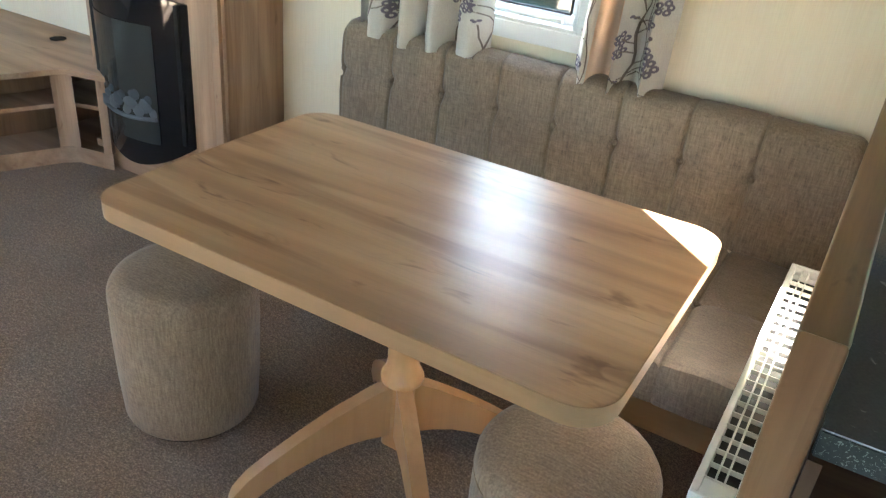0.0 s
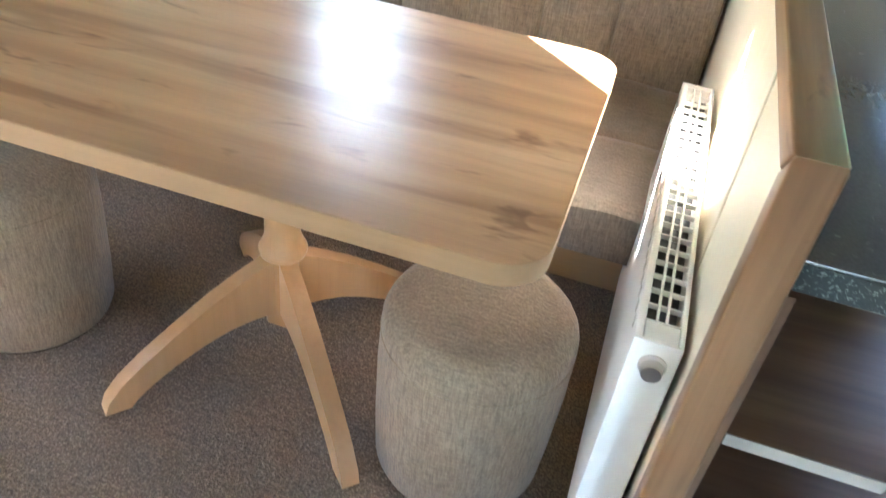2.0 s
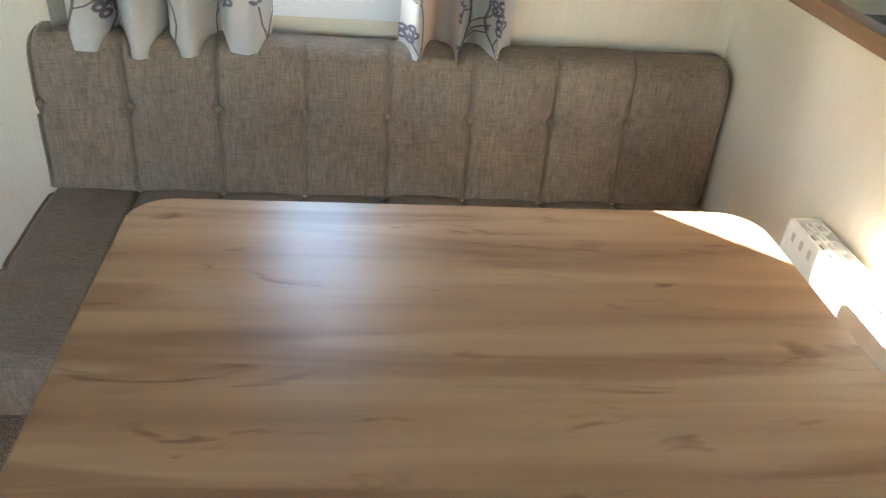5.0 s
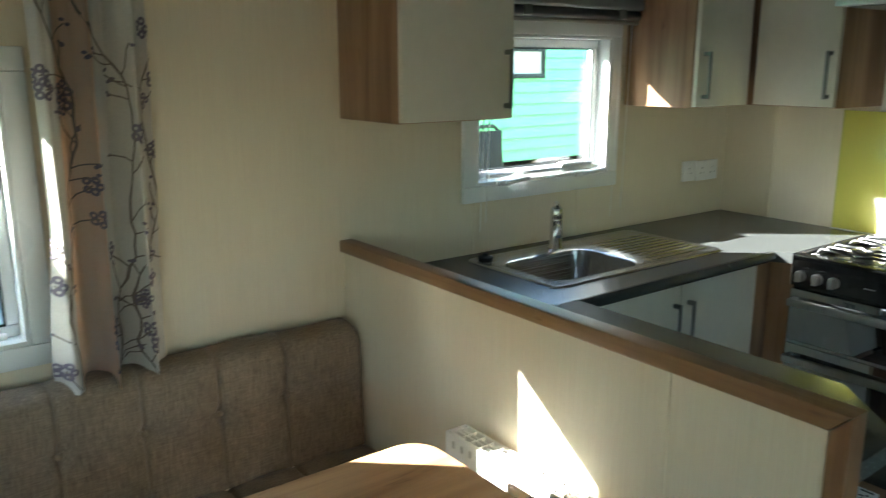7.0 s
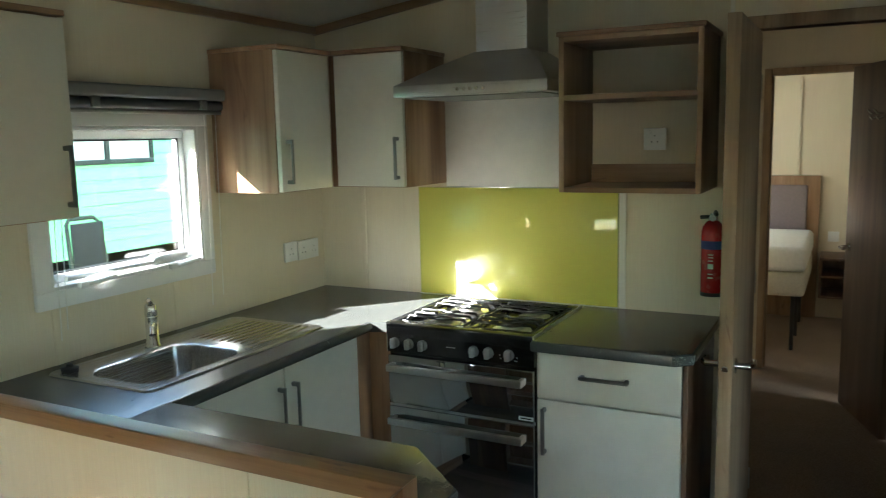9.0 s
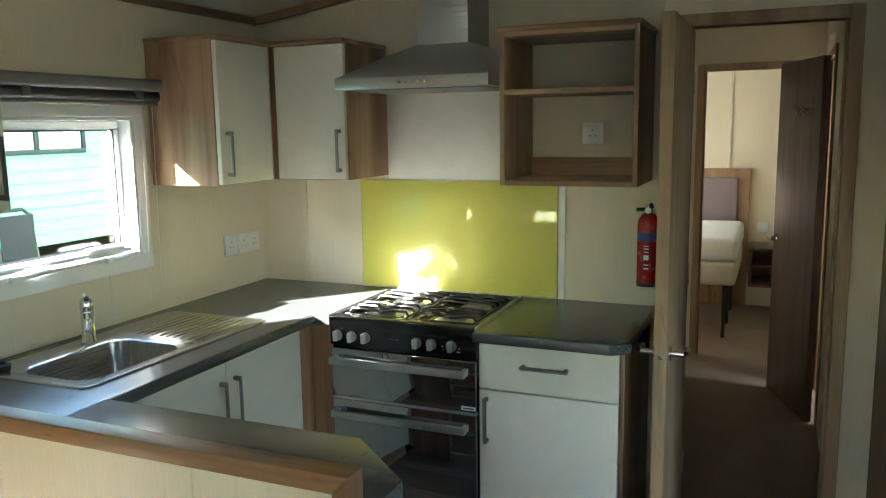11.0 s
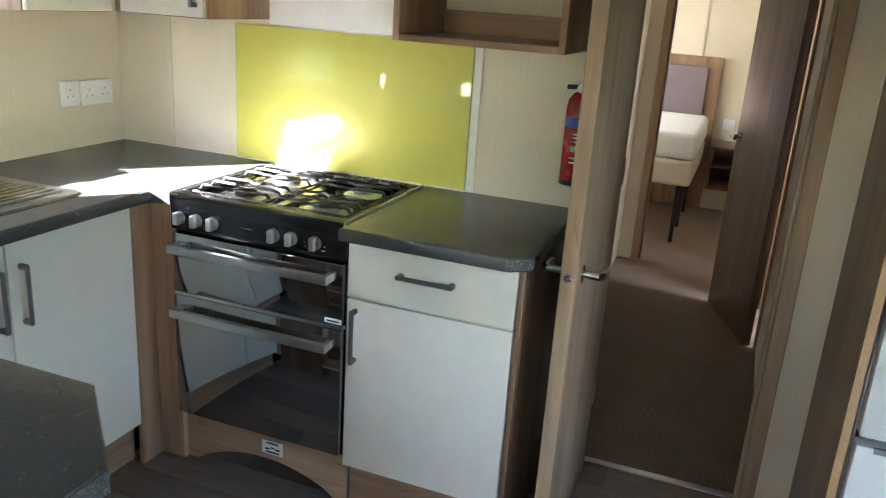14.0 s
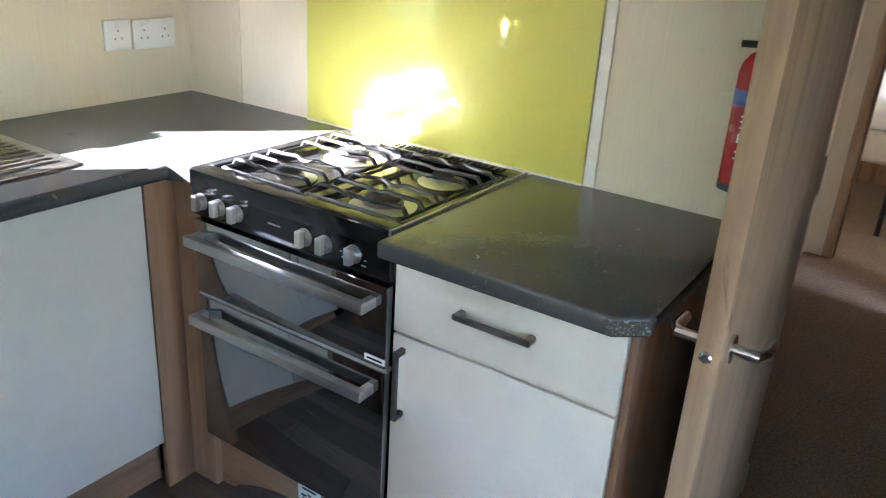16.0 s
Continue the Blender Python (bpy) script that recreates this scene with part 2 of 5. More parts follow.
DOORGLASS, _, _b = mat("smoked_oven_glass", 0.03, 0.0, (0.012, 0.014, 0.015))
_b.inputs["IOR"].default_value = 3.9


def clear_glass():
    m = bpy.data.materials.new("window_glass")
    m.use_nodes = True
    nt = m.node_tree
    nt.nodes.remove(nt.nodes["Principled BSDF"])
    t = nt.nodes.new("ShaderNodeBsdfTransparent")
    t.inputs["Color"].default_value = (0.95, 0.97, 0.955, 1)
    g = nt.nodes.new("ShaderNodeBsdfGlossy")
    g.inputs["Roughness"].default_value = 0.02
    mx = nt.nodes.new("ShaderNodeMixShader")
    mx.inputs[0].default_value = 0.05
    nt.links.new(t.outputs[0], mx.inputs[1])
    nt.links.new(g.outputs[0], mx.inputs[2])
    nt.links.new(mx.outputs[0], nt.nodes["Material Output"].inputs["Surface"])
    return m


GLASS = clear_glass()


def curtain_cloth(name, through_light):
    m, nt, b = mat(name, 0.85)
    n = noise_tex(nt, coords(nt, (300, 300, 300)), 1.0, 3.0, 0.7)
    big = noise_tex(nt, coords(nt, (5, 5, 3)), 1.0, 3.0)
    c = ramp(nt, n, [(0.3, (0.5, 0.47, 0.42)), (0.7, (0.62, 0.59, 0.53))])
    tone = ramp(nt, big, [(0.3, (0.9, 0.88, 0.86)), (0.7, (1, 1, 1))])
    col = mixc(nt, 1.0, c, tone, "MULTIPLY")
    nt.links.new(col, b.inputs["Base Color"])
    bump(nt, b, n, 0.3, 0.001)
    tr = nt.nodes.new("ShaderNodeBsdfTranslucent")
    tr.inputs["Color"].default_value = (0.75, 0.4, 0.2, 1)
    mx = nt.nodes.new("ShaderNodeMixShader")
    mx.inputs[0].default_value = through_light
    nt.links.new(b.outputs[0], mx.inputs[1])
    nt.links.new(tr.outputs[0], mx.inputs[2])
    nt.links.new(mx.outputs[0], nt.nodes["Material Output"].inputs["Surface"])
    return m


CURTAIN = curtain_cloth("lined_cream_curtain_cloth", 0.012)
UNLINED = curtain_cloth("thin_cream_curtain_cloth", 0.5)


def vinyl():
    m, nt, b = mat("grey_oak_vinyl", 0.42)
    info = nt.nodes.new("ShaderNodeObjectInfo")
    fine = noise_tex(nt, coords(nt, (70, 4, 70)), 1.0, 5.0, 0.65, 0.5)
    broad = noise_tex(nt, coords(nt, (9, 1.2, 9)), 1.0, 3.0)
    tone = ramp(nt, info.outputs["Random"], [(0.0, (0.14, 0.105, 0.085)), (0.5, (0.21, 0.165, 0.135)), (1.0, (0.31, 0.25, 0.21))])
    g = ramp(nt, fine, [(0.3, (0.6, 0.57, 0.55)), (0.65, (1.05, 1.05, 1.05))])
    g2 = ramp(nt, broad, [(0.3, (0.8, 0.8, 0.8)), (0.7, (1.08, 1.08, 1.08))])
    nt.links.new(mixc(nt, 1.0, mixc(nt, 0.8, tone, g, "MULTIPLY"), g2, "MULTIPLY"), b.inputs["Base Color"])
    bump(nt, b, fine, 0.15, 0.001)
    return m


SLATE.node_tree.nodes["Principled BSDF"].inputs["Specular IOR Level"].default_value = 0.75
TABLE_OAK.node_tree.nodes["Principled BSDF"].inputs["Specular IOR Level"].default_value = 0.45
VINYL = vinyl()
# Outdoor colours are set darker than real to hold back overexposed daylight.
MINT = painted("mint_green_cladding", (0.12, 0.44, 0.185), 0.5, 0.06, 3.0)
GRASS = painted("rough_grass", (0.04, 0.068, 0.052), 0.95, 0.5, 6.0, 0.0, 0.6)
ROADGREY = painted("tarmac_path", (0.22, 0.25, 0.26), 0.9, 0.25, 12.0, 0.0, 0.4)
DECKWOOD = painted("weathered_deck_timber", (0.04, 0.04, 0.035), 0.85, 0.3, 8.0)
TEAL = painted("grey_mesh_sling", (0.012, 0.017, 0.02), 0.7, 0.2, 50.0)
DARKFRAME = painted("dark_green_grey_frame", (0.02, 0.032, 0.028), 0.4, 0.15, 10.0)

# Gloss is cut as well, so reflected sky stays dim at this exposure.
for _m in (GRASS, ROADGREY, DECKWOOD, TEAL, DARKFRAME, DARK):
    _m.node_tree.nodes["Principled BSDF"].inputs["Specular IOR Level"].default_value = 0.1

# ---- mesh helpers ----


def bx(bm, x0, x1, y0, y1, z0, z1, bev=0.0, seg=2):
    vs = [bm.verts.new((x, y, z)) for x in (x0, x1) for y in (y0, y1) for z in (z0, z1)]
    fs = [bm.faces.new([vs[i] for i in q]) for q in ((0, 1, 3, 2), (4, 6, 7, 5), (0, 4, 5, 1), (2, 3, 7, 6), (0, 2, 6, 4), (1, 5, 7, 3))]
    if bev:
        es = list({e for f in fs for e in f.edges})
        bmesh.ops.bevel(bm, geom=es, offset=bev, segments=seg, affect="EDGES", profile=0.5)
    return bm


def box(x0, x1, y0, y1, z0, z1, bev=0.0, seg=2):
    return bx(bmesh.new(), x0, x1, y0, y1, z0, z1, bev, seg)


def frame_axes(d):
    d = Vector(d).normalized()
    u = d.cross(Vector((0, 0, 1)) if abs(d.z) < 0.9 else Vector((1, 0, 0))).normalized()
    return u, d.cross(u).normalized()


def tube(bm, pts, r, seg=8, caps=True):
    pts = [Vector(p) for p in pts]
    rs = r if isinstance(r, (list, tuple)) else [r] * len(pts)
    rings = []
    u = None
    for i, p in enumerate(pts):
        d = (pts[min(i + 1, len(pts) - 1)] - pts[max(i - 1, 0)]).normalized()
        if u is None:
            u, v = frame_axes(d)
        else:
            u = (u - d * u.dot(d)).normalized()
            v = d.cross(u)
        rings.append([bm.verts.new(p + (u * math.cos(a) + v * math.sin(a)) * rs[i]) for a in [2 * math.pi * k / seg for k in range(seg)]])
    for a, b in zip(rings, rings[1:]):
        for k in range(seg):
            bm.faces.new((a[k], a[(k + 1) % seg], b[(k + 1) % seg], b[k]))
    if caps:
        bm.faces.new(rings[0][::-1])
        bm.faces.new(rings[-1])
    return bm


def lathe(bm, prof, base, axis="z", seg=24):
    """Turned shape: prof holds (radius, height) from the base along an axis."""
    rings = []
    for r, h in prof:
        ring = []
        for k in range(seg):
            a = 2 * math.pi * k / seg
            c, s = r * math.cos(a), r * math.sin(a)
            p = {"z": (c, s, h), "x": (h, c, s), "-x": (-h, s, c), "y": (s, h, c), "-y": (c, -h, s)}[axis]
            ring.append(bm.verts.new(Vector(base) + Vector(p)))
        rings.append(ring)
    for a, b in zip(rings, rings[1:]):
        for k in range(seg):
            bm.faces.new((a[k], a[(k + 1) % seg], b[(k + 1) % seg], b[k]))
    bm.faces.new(rings[0][::-1])
    bm.faces.new(rings[-1])
    return bm


def prism(bm, poly, lo, hi, axis="z", bev=0.0, seg=2):
    """A polygon pushed out along an axis; poly holds the two other coordinates in xyz order."""
    def put(p, w):
        return {"z": (p[0], p[1], w), "y": (p[0], w, p[1]), "x": (w, p[0], p[1])}[axis]
    a = [bm.verts.new(put(p, lo)) for p in poly]
    b = [bm.verts.new(put(p, hi)) for p in poly]
    fs = [bm.faces.new(a[::-1]), bm.faces.new(b)]
    n = len(poly)
    for k in range(n):
        fs.append(bm.faces.new((a[k], a[(k + 1) % n], b[(k + 1) % n], b[k])))
    if bev:
        es = list(fs[0].edges) + list(fs[1].edges)
        bmesh.ops.bevel(bm, geom=es, offset=bev, segments=seg, affect="EDGES", profile=0.5)
    return bm


def rrect(x0, x1, y0, y1, r, seg=6):
    pts = []
    for cx, cy, a0 in ((x1 - r, y1 - r, 0), (x0 + r, y1 - r, 90), (x0 + r, y0 + r, 180), (x1 - r, y0 + r, 270)):
        for k in range(seg + 1):
            a = radians(a0 + 90 * k / seg)
            pts.append((cx + r * math.cos(a), cy + r * math.sin(a)))
    return pts


def smooth(me, angle=40):
    for p in me.polygons:
        p.use_smooth = True
    me.set_sharp_from_angle(angle=radians(angle))


def place_of(ob):
    p = Vector((0, 0, 0))
    while ob is not None:
        p += ob.location
        ob = ob.parent
    return p


def mesh_of(name, bm, material, at=(0, 0, 0), flat=False):
    bmesh.ops.recalc_face_normals(bm, faces=bm.faces[:])
    bmesh.ops.translate(bm, verts=bm.verts[:], vec=-Vector(at))
    me = bpy.data.meshes.new(name)
    bm.to_mesh(me)
    bm.free()
    if not flat:
        smooth(me)
    me.materials.append(material)
    return me


def part(name, bm, material, parent, label=""):
    ob = new(name, mesh_of(name, bm, material, place_of(parent)))
    ob.parent = parent
    return tagged(ob, label)


def thing(name, at, label, category, group=""):
    e = new(name)
    e.empty_display_size = 0.05
    e.location = at
    return tagged(e, label, category, group)


def solo(name, bm, material, at, label, category, group="", kind=""):
    ob = new(name, mesh_of(name, bm, material, at))
    ob.location = at
    return tagged(ob, label, category, group, kind)


def structure(name, bm, material, label):
    return solo(name, bm, material, (0, 0, 0), label, name.split("_")[0], "", "structure")


# ---- the setting ----
NORTH, EAST, SOUTH, WEST = 2.30, 2.00, -1.30, -4.20
RIDGE_Y, EAVE, RIDGE = 0.5, 2.085, 2.34


def wall_with_holes(axis, lo, hi, a0, a1, z1, holes):
    """A wall along x (axis y) or along y (axis x), cut open by holes (from, to, sill, head)."""
    bm = bmesh.new()

    def piece(p, q, z0, zt):
        if q - p > 1e-4 and zt - z0 > 1e-4:
            bx(bm, *((p, q, lo, hi) if axis == "y" else (lo, hi, p, q)), z0, zt)
    pos = a0
    for p, q, sill, head in sorted(holes):
        piece(pos, p, -0.02, z1)
        piece(p, q, -0.02, sill)
        piece(p, q, head, z1)
        pos = q
    piece(pos, a1, -0.02, z1)
    return bm


SOFA_WIN = (-1.56, -0.831, 0.886, 1.535)
KIT_WIN = (0.558, 1.21, 1.146, 1.65)
structure("wall_north", wall_with_holes("y", NORTH, NORTH + 0.09, WEST - 0.09, 7.0, 2.12, [SOFA_WIN, KIT_WIN, (5.05, 5.95, 1.0, 1.8)]), WALL,
          "cream wallboard outer wall with two windows")
structure("wall_south", wall_with_holes("y", SOUTH - 0.09, SOUTH, WEST - 0.09, 7.0, 2.12, [(-3.8, -2.2, 0.9, 1.8), (0.32, 0.92, 0.42, 1.62), (3.35, 3.95, 1.05, 1.75)]), WALL, "cream wallboard outer wall opposite the sofa")
structure("wall_west", wall_with_holes("x", WEST - 0.09, WEST, SOUTH, NORTH, 2.5, [(0.2, 1.0, 1.15, 1.75)]), WALL, "cream end wall of the lounge with a wide window")
structure("wall_east", wall_with_holes("x", EAST, EAST + 0.06, SOUTH, NORTH, 2.5, [(-0.085, 0.46, -0.02, 1.935)]), WALL, "cream wallboard partition behind the cooker")
structure("wall_hall_left", wall_with_holes("y", 0.72, 0.78, EAST + 0.06, 4.55, 2.5, []), WALL, "cream hallway wall")
structure("wall_hall_right", wall_with_holes("y", -0.19, -0.13, EAST + 0.06, 4.55, 2.5, [(3.43, 4.03, -0.02, 1.93)]), WALL, "cream hallway wall with a narrow doorway")
structure("wall_bedroom", wall_with_holes("x", 4.55, 4.61, SOUTH, NORTH, 2.5, [(-0.12, 0.59, -0.02, 1.93)]), WALL, "cream bedroom partition with a doorway")
structure("wall_far", wall_with_holes("x", 6.3, 6.39, SOUTH, NORTH, 2.5, []), WALL, "cream bedroom end wall")
structure("wall_washroom", wall_with_holes("x", 2.6, 2.64, SOUTH, -0.19, 2.5, []), WALL, "cream washroom side wall")

bm = bmesh.new()
for ya, yb in ((NORTH + 0.09, RIDGE_Y), (RIDGE_Y, SOUTH - 0.09)):
    za, zb = (EAVE, RIDGE) if ya > RIDGE_Y else (RIDGE, EAVE)
    prism(bm, [(ya, za), (yb, zb), (yb, zb + 0.06), (ya, za + 0.06)], WEST - 0.09, 7.0, "x")
structure("ceiling", bm, CEIL, "shallow pitched white ceiling boards")

structure("floor_carpet", box(WEST, 0.06, SOUTH, NORTH, -0.03, 0.0), CARPET, "brown flecked twist-pile carpet in the lounge")
structure("floor_hall", box(2.085, 7.0, SOUTH, NORTH, -0.03, 0.0), CARPET, "brown carpet in the hallway and bedroom")
vinyl_floor = structure("floor_kitchen", box(0.06, 2.085, SOUTH, NORTH, -0.03, -0.004), DARK, "grey-brown wood plank vinyl kitchen floor")
structure("trim_threshold", box(2.07, 2.1, -0.08, 0.455, 0.0, 0.006, 0.002), STEEL, "pale metal carpet threshold strip")
bm = bmesh.new()
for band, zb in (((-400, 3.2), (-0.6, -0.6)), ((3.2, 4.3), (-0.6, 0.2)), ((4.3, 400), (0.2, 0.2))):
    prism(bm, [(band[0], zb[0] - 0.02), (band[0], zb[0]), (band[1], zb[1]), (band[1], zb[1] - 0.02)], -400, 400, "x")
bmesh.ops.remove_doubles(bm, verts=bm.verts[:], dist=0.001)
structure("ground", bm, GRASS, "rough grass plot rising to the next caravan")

# cornice along the eaves and up the kitchen partition
structure("trim_cornice", box(WEST, EAST, NORTH - 0.022, NORTH, EAVE - 0.028, EAVE + 0.004, 0.004), OAK["x"], "thin oak-effect cornice under the ceiling")
bm = bmesh.new()
for ya, yb in ((NORTH, RIDGE_Y), (RIDGE_Y, SOUTH)):
    za, zb = (EAVE, RIDGE) if ya > RIDGE_Y else (RIDGE, EAVE)
    prism(bm, [(ya, za - 0.03), (yb, zb - 0.03), (yb, zb + 0.003), (ya, za + 0.003)], EAST - 0.022, EAST - 0.001, "x")
structure("trim_rake", bm, OAK["y"], "thin oak-effect cornice on the kitchen partition")
for name, y0, y1, z0, z1 in (("trim_strip", 2.06, 2.085, 0.91, 1.40), ("trim_strip_edge", 0.876, 0.902, 0.91, 1.40), ("trim_strip_low", 0.50, 0.515, 0.91, 2.1)):
    structure(name, box(EAST - 0.006, EAST, y0, y1, z0, z1, 0.0015), WALL if name == "trim_strip" else STONE, "cream cover strip over a wallboard joint")
structure("trim_strip_wall", box(0.56, 0.585, NORTH - 0.004, NORTH, 0.91, 1.09, 0.0015), WALL, "cream cover strip over a wallboard joint")
structure("trim_strip_sink", box(1.06, 1.08, NORTH - 0.003, NORTH, 0.91, 1.09, 0.0015), WALL, "cream cover strip over a wallboard joint")

# hallway door frame: jambs, head and stop
def door_frame(name, axis, at, depth, a0, a1, head, material, label):
    f = thing(name, (at, (a0 + a1) / 2, 0) if axis == "x" else ((a0 + a1) / 2, at, 0), label, "door frame")
    f["kind"] = "structure"
    w = 0.045
    for n, p, q, z0, z1 in (("jamb", a0 - w, a0, 0, head + w), ("jamb", a1, a1 + w, 0, head + w), ("head", a0, a1, head, head + w)):
        lo, hi = at - 0.012, at + depth + 0.012
        part(n, box(*((lo, hi, p, q) if axis == "x" else (p, q, lo, hi)), z0, z1, 0.004), material, f)
    mid = at + depth * 0.5
    for p, q, z0, z1 in ((a0, a0 + 0.012, 0, head), (a1 - 0.012, a1, 0, head)):
        lo, hi = mid, mid + 0.02
        part("stop", box(*((lo, hi, p, q) if axis == "x" else (p, q, lo, hi)), z0, z1, 0.002), material, f)
    return f


door_frame("door_frame_hall", "x", EAST, 0.06, -0.085, 0.46, 1.935, DOOR_OAK, "pale oak-effect door frame to the hallway")
door_frame("door_frame_bedroom", "x", 4.55, 0.06, -0.12, 0.59, 1.93, DOOR_OAK, "oak-effect bedroom door frame")
door_frame("door_frame_side", "y", 0.72, 0.06, 3.35, 4.0, 1.93, DOOR_OAK, "oak-effect frame of a side door")
door_frame("door_frame_washroom", "y", -0.19, 0.06, 3.43, 4.03, 1.93, DOOR_OAK, "oak-effect washroom door frame")
part("closed_leaf", box(3.35, 4.0, 0.735, 0.765, 0.0, 1.93), DOOR_OAK, bpy.data.objects["door_frame_side"])

# ---- windows ----


def window(name, x0, x1, z0, z1, label, glass_y, handles):
    """White framed window in the north wall: frame, sash, pane, stays."""
    w = thing(name, ((x0 + x1) / 2, NORTH, z0), label, "window")
    w["kind"] = "structure"
    fw, yf = 0.055, NORTH - 0.02
    fr = bmesh.new()
    ox0, ox1, oz0, oz1 = x0 - fw, x1 + fw, z0 - fw, z1 + fw
    for a in ((ox0, ox1, yf, NORTH - 0.001, oz0, z0), (ox0, ox1, yf, NORTH - 0.001, z1, oz1), (ox0, x0, yf, NORTH - 0.001, z0, z1), (x1, ox1, yf, NORTH - 0.001, z0, z1)):
        bx(fr, *a, 0.005)
    part("window_frame", fr, PVC, w)
    lin = bmesh.new()
    t = 0.012
    for a in ((x0, x1, yf + 0.004, NORTH + 0.09, z0, z0 + t), (x0, x1, yf + 0.004, NORTH + 0.09, z1 - t, z1), (x0, x0 + t, yf + 0.004, NORTH + 0.09, z0 + t, z1 - t), (x1 - t, x1, yf + 0.004, NORTH + 0.09, z0 + t, z1 - t)):
        bx(lin, *a, 0.002)
    part("window_reveal", lin, PVC, w)
    sa = bmesh.new()
    s, y0, y1 = 0.03, glass_y - 0.015, glass_y + 0.015
    a0, a1, b0, b1 = x0 + t, x1 - t, z0 + t, z1 - t
    for a in ((a0, a1, y0, y1, b0, b0 + s), (a0, a1, y0, y1, b1 - s, b1), (a0, a0 + s, y0, y1, b0 + s, b1 - s), (a1 - s, a1, y0, y1, b0 + s, b1 - s)):
        bx(sa, *a, 0.006)
    sash = part("sash", sa, PVC, w)
    pane = part("pane", box(a0 + s - 0.004, a1 - s + 0.004, glass_y - 0.003, glass_y + 0.003, b0 + s - 0.004, b1 - s + 0.004), GLASS, sash)
    pane.visible_shadow = False
    gk = bmesh.new()
    q = 0.006
    for a in ((a0 + s, a1 - s, y0 - 0.002, y0 + 0.004, b0 + s, b0 + s + q), (a0 + s, a1 - s, y0 - 0.002, y0 + 0.004, b1 - s - q, b1 - s), (a0 + s, a0 + s + q, y0 - 0.002, y0 + 0.004, b0 + s, b1 - s), (a1 - s - q, a1 - s, y0 - 0.002, y0 + 0.004, b0 + s, b1 - s)):
        bx(gk, *a)
    part("glazing_gasket", gk, RUBBER, sash)
    for hx in handles:
        h = bmesh.new()
        bx(h, hx - 0.03, hx + 0.03, yf - 0.014, yf + 0.01, z0 - 0.006, z0 + 0.014, 0.004)
        tube(h, [(hx, yf - 0.012, z0 + 0.006), (hx + 0.03, yf - 0.03, z0 + 0.012), (hx + 0.09, yf - 0.032, z0 + 0.02)], [0.007, 0.008, 0.009], 10)
        part("window_handle", h, PVC, w, "white cranked window stay")
    st = bmesh.new()
    tube(st, [(x0 + 0.06, NORTH - 0.006, z0 + 0.03), (x1 - 0.05, NORTH - 0.006, z0 + 0.03)], 0.009, 12)
    if handles:
        tube(st, [(x1 - 0.25, NORTH - 0.004, z0 + 0.036), (x1 - 0.24, NORTH - 0.004, z0 + 0.036), (x1 - 0.09, NORTH - 0.004, z0 + 0.036), (x1 - 0.08, NORTH - 0.004, z0 + 0.036)], [0.012, 0.02, 0.02, 0.012], 14)
    part("stay_bar", st, PVC, w, "white window stay bar")
    return w


window("window_1", *SOFA_WIN, "white framed window above the sofa between curtains", NORTH + 0.055, [])
window("window_2", *KIT_WIN, "white framed kitchen window above the sink", NORTH + 0.055, [0.68, 1.06])


def closing_window(name, axis, at, a0, a1, z0, z1, label):
    """Plain framed glazing behind the camera."""
    w = thing(name, (at, (a0 + a1) / 2, z0) if axis == "x" else ((a0 + a1) / 2, at, z0), label, "window")
    w["kind"] = "structure"
    f = bmesh.new()
    s = 0.05
    mid = (a0 + a1) / 2
    for p, q, u, v in ((a0, a1, z0, z0 + s), (a0, a1, z1 - s, z1), (a0, a0 + s, z0 + s, z1 - s), (a1 - s, a1, z0 + s, z1 - s), (mid - 0.03, mid + 0.03, z0 + s, z1 - s)):
        bx(f, *((at - 0.03, at + 0.03, p, q) if axis == "x" else (p, q, at - 0.03, at + 0.03)), u, v, 0.004)
    part("window_frame", f, PVC, w)
    for p, q in ((a0 + s, mid - 0.03), (mid + 0.03, a1 - s)):
        g = part("pane", box(*((at - 0.003, at + 0.003, p, q) if axis == "x" else (p, q, at - 0.003, at + 0.003)), z0 + s, z1 - s), GLASS, w)
        g.visible_shadow = False


closing_window("window_3", "x", WEST - 0.05, 0.2, 1.0, 1.15, 1.75, "wide white framed window in the lounge end wall")
closing_window("window_4", "y", SOUTH - 0.05, -3.8, -2.2, 0.9, 1.8, "white framed window opposite the sofa")
closing_window("window_7", "y", SOUTH - 0.05, 0.32, 0.92, 0.42, 1.62, "tall white framed glazing opposite the sink")
closing_window("window_6", "y", SOUTH - 0.05, 3.35, 3.95, 1.05, 1.75, "white framed washroom window")
closing_window("window_5", "y", NORTH + 0.05, 5.05, 5.95, 1.0, 1.8, "white framed bedroom window")

# roller blind cassettes
bl = thing("roller_blind", (0.93, NORTH - 0.03, 1.705), "grey rolled-up blind above the kitchen window", "blind")
part("cassette", box(0.47, 1.345, NORTH - 0.075, NORTH - 0.002, 1.742, 1.785, 0.012, 3), GREYBLIND, bl)
part("rolled_cloth", tube(bmesh.new(), [(0.485, NORTH - 0.042, 1.724), (1.335, NORTH - 0.042, 1.724)], 0.02, 16), CLOTH_AND_SHADE, bl, "dark rolled cloth")
part("bottom_bar", box(0.485, 1.335, NORTH - 0.05, NORTH - 0.036, 1.692, 1.704, 0.004), STEEL, bl)
for hx in (0.72, 1.19):
    part("bracket", box(hx, hx + 0.03, NORTH - 0.07, NORTH - 0.002, 1.708, 1.744, 0.003), GREYBLIND, bl)
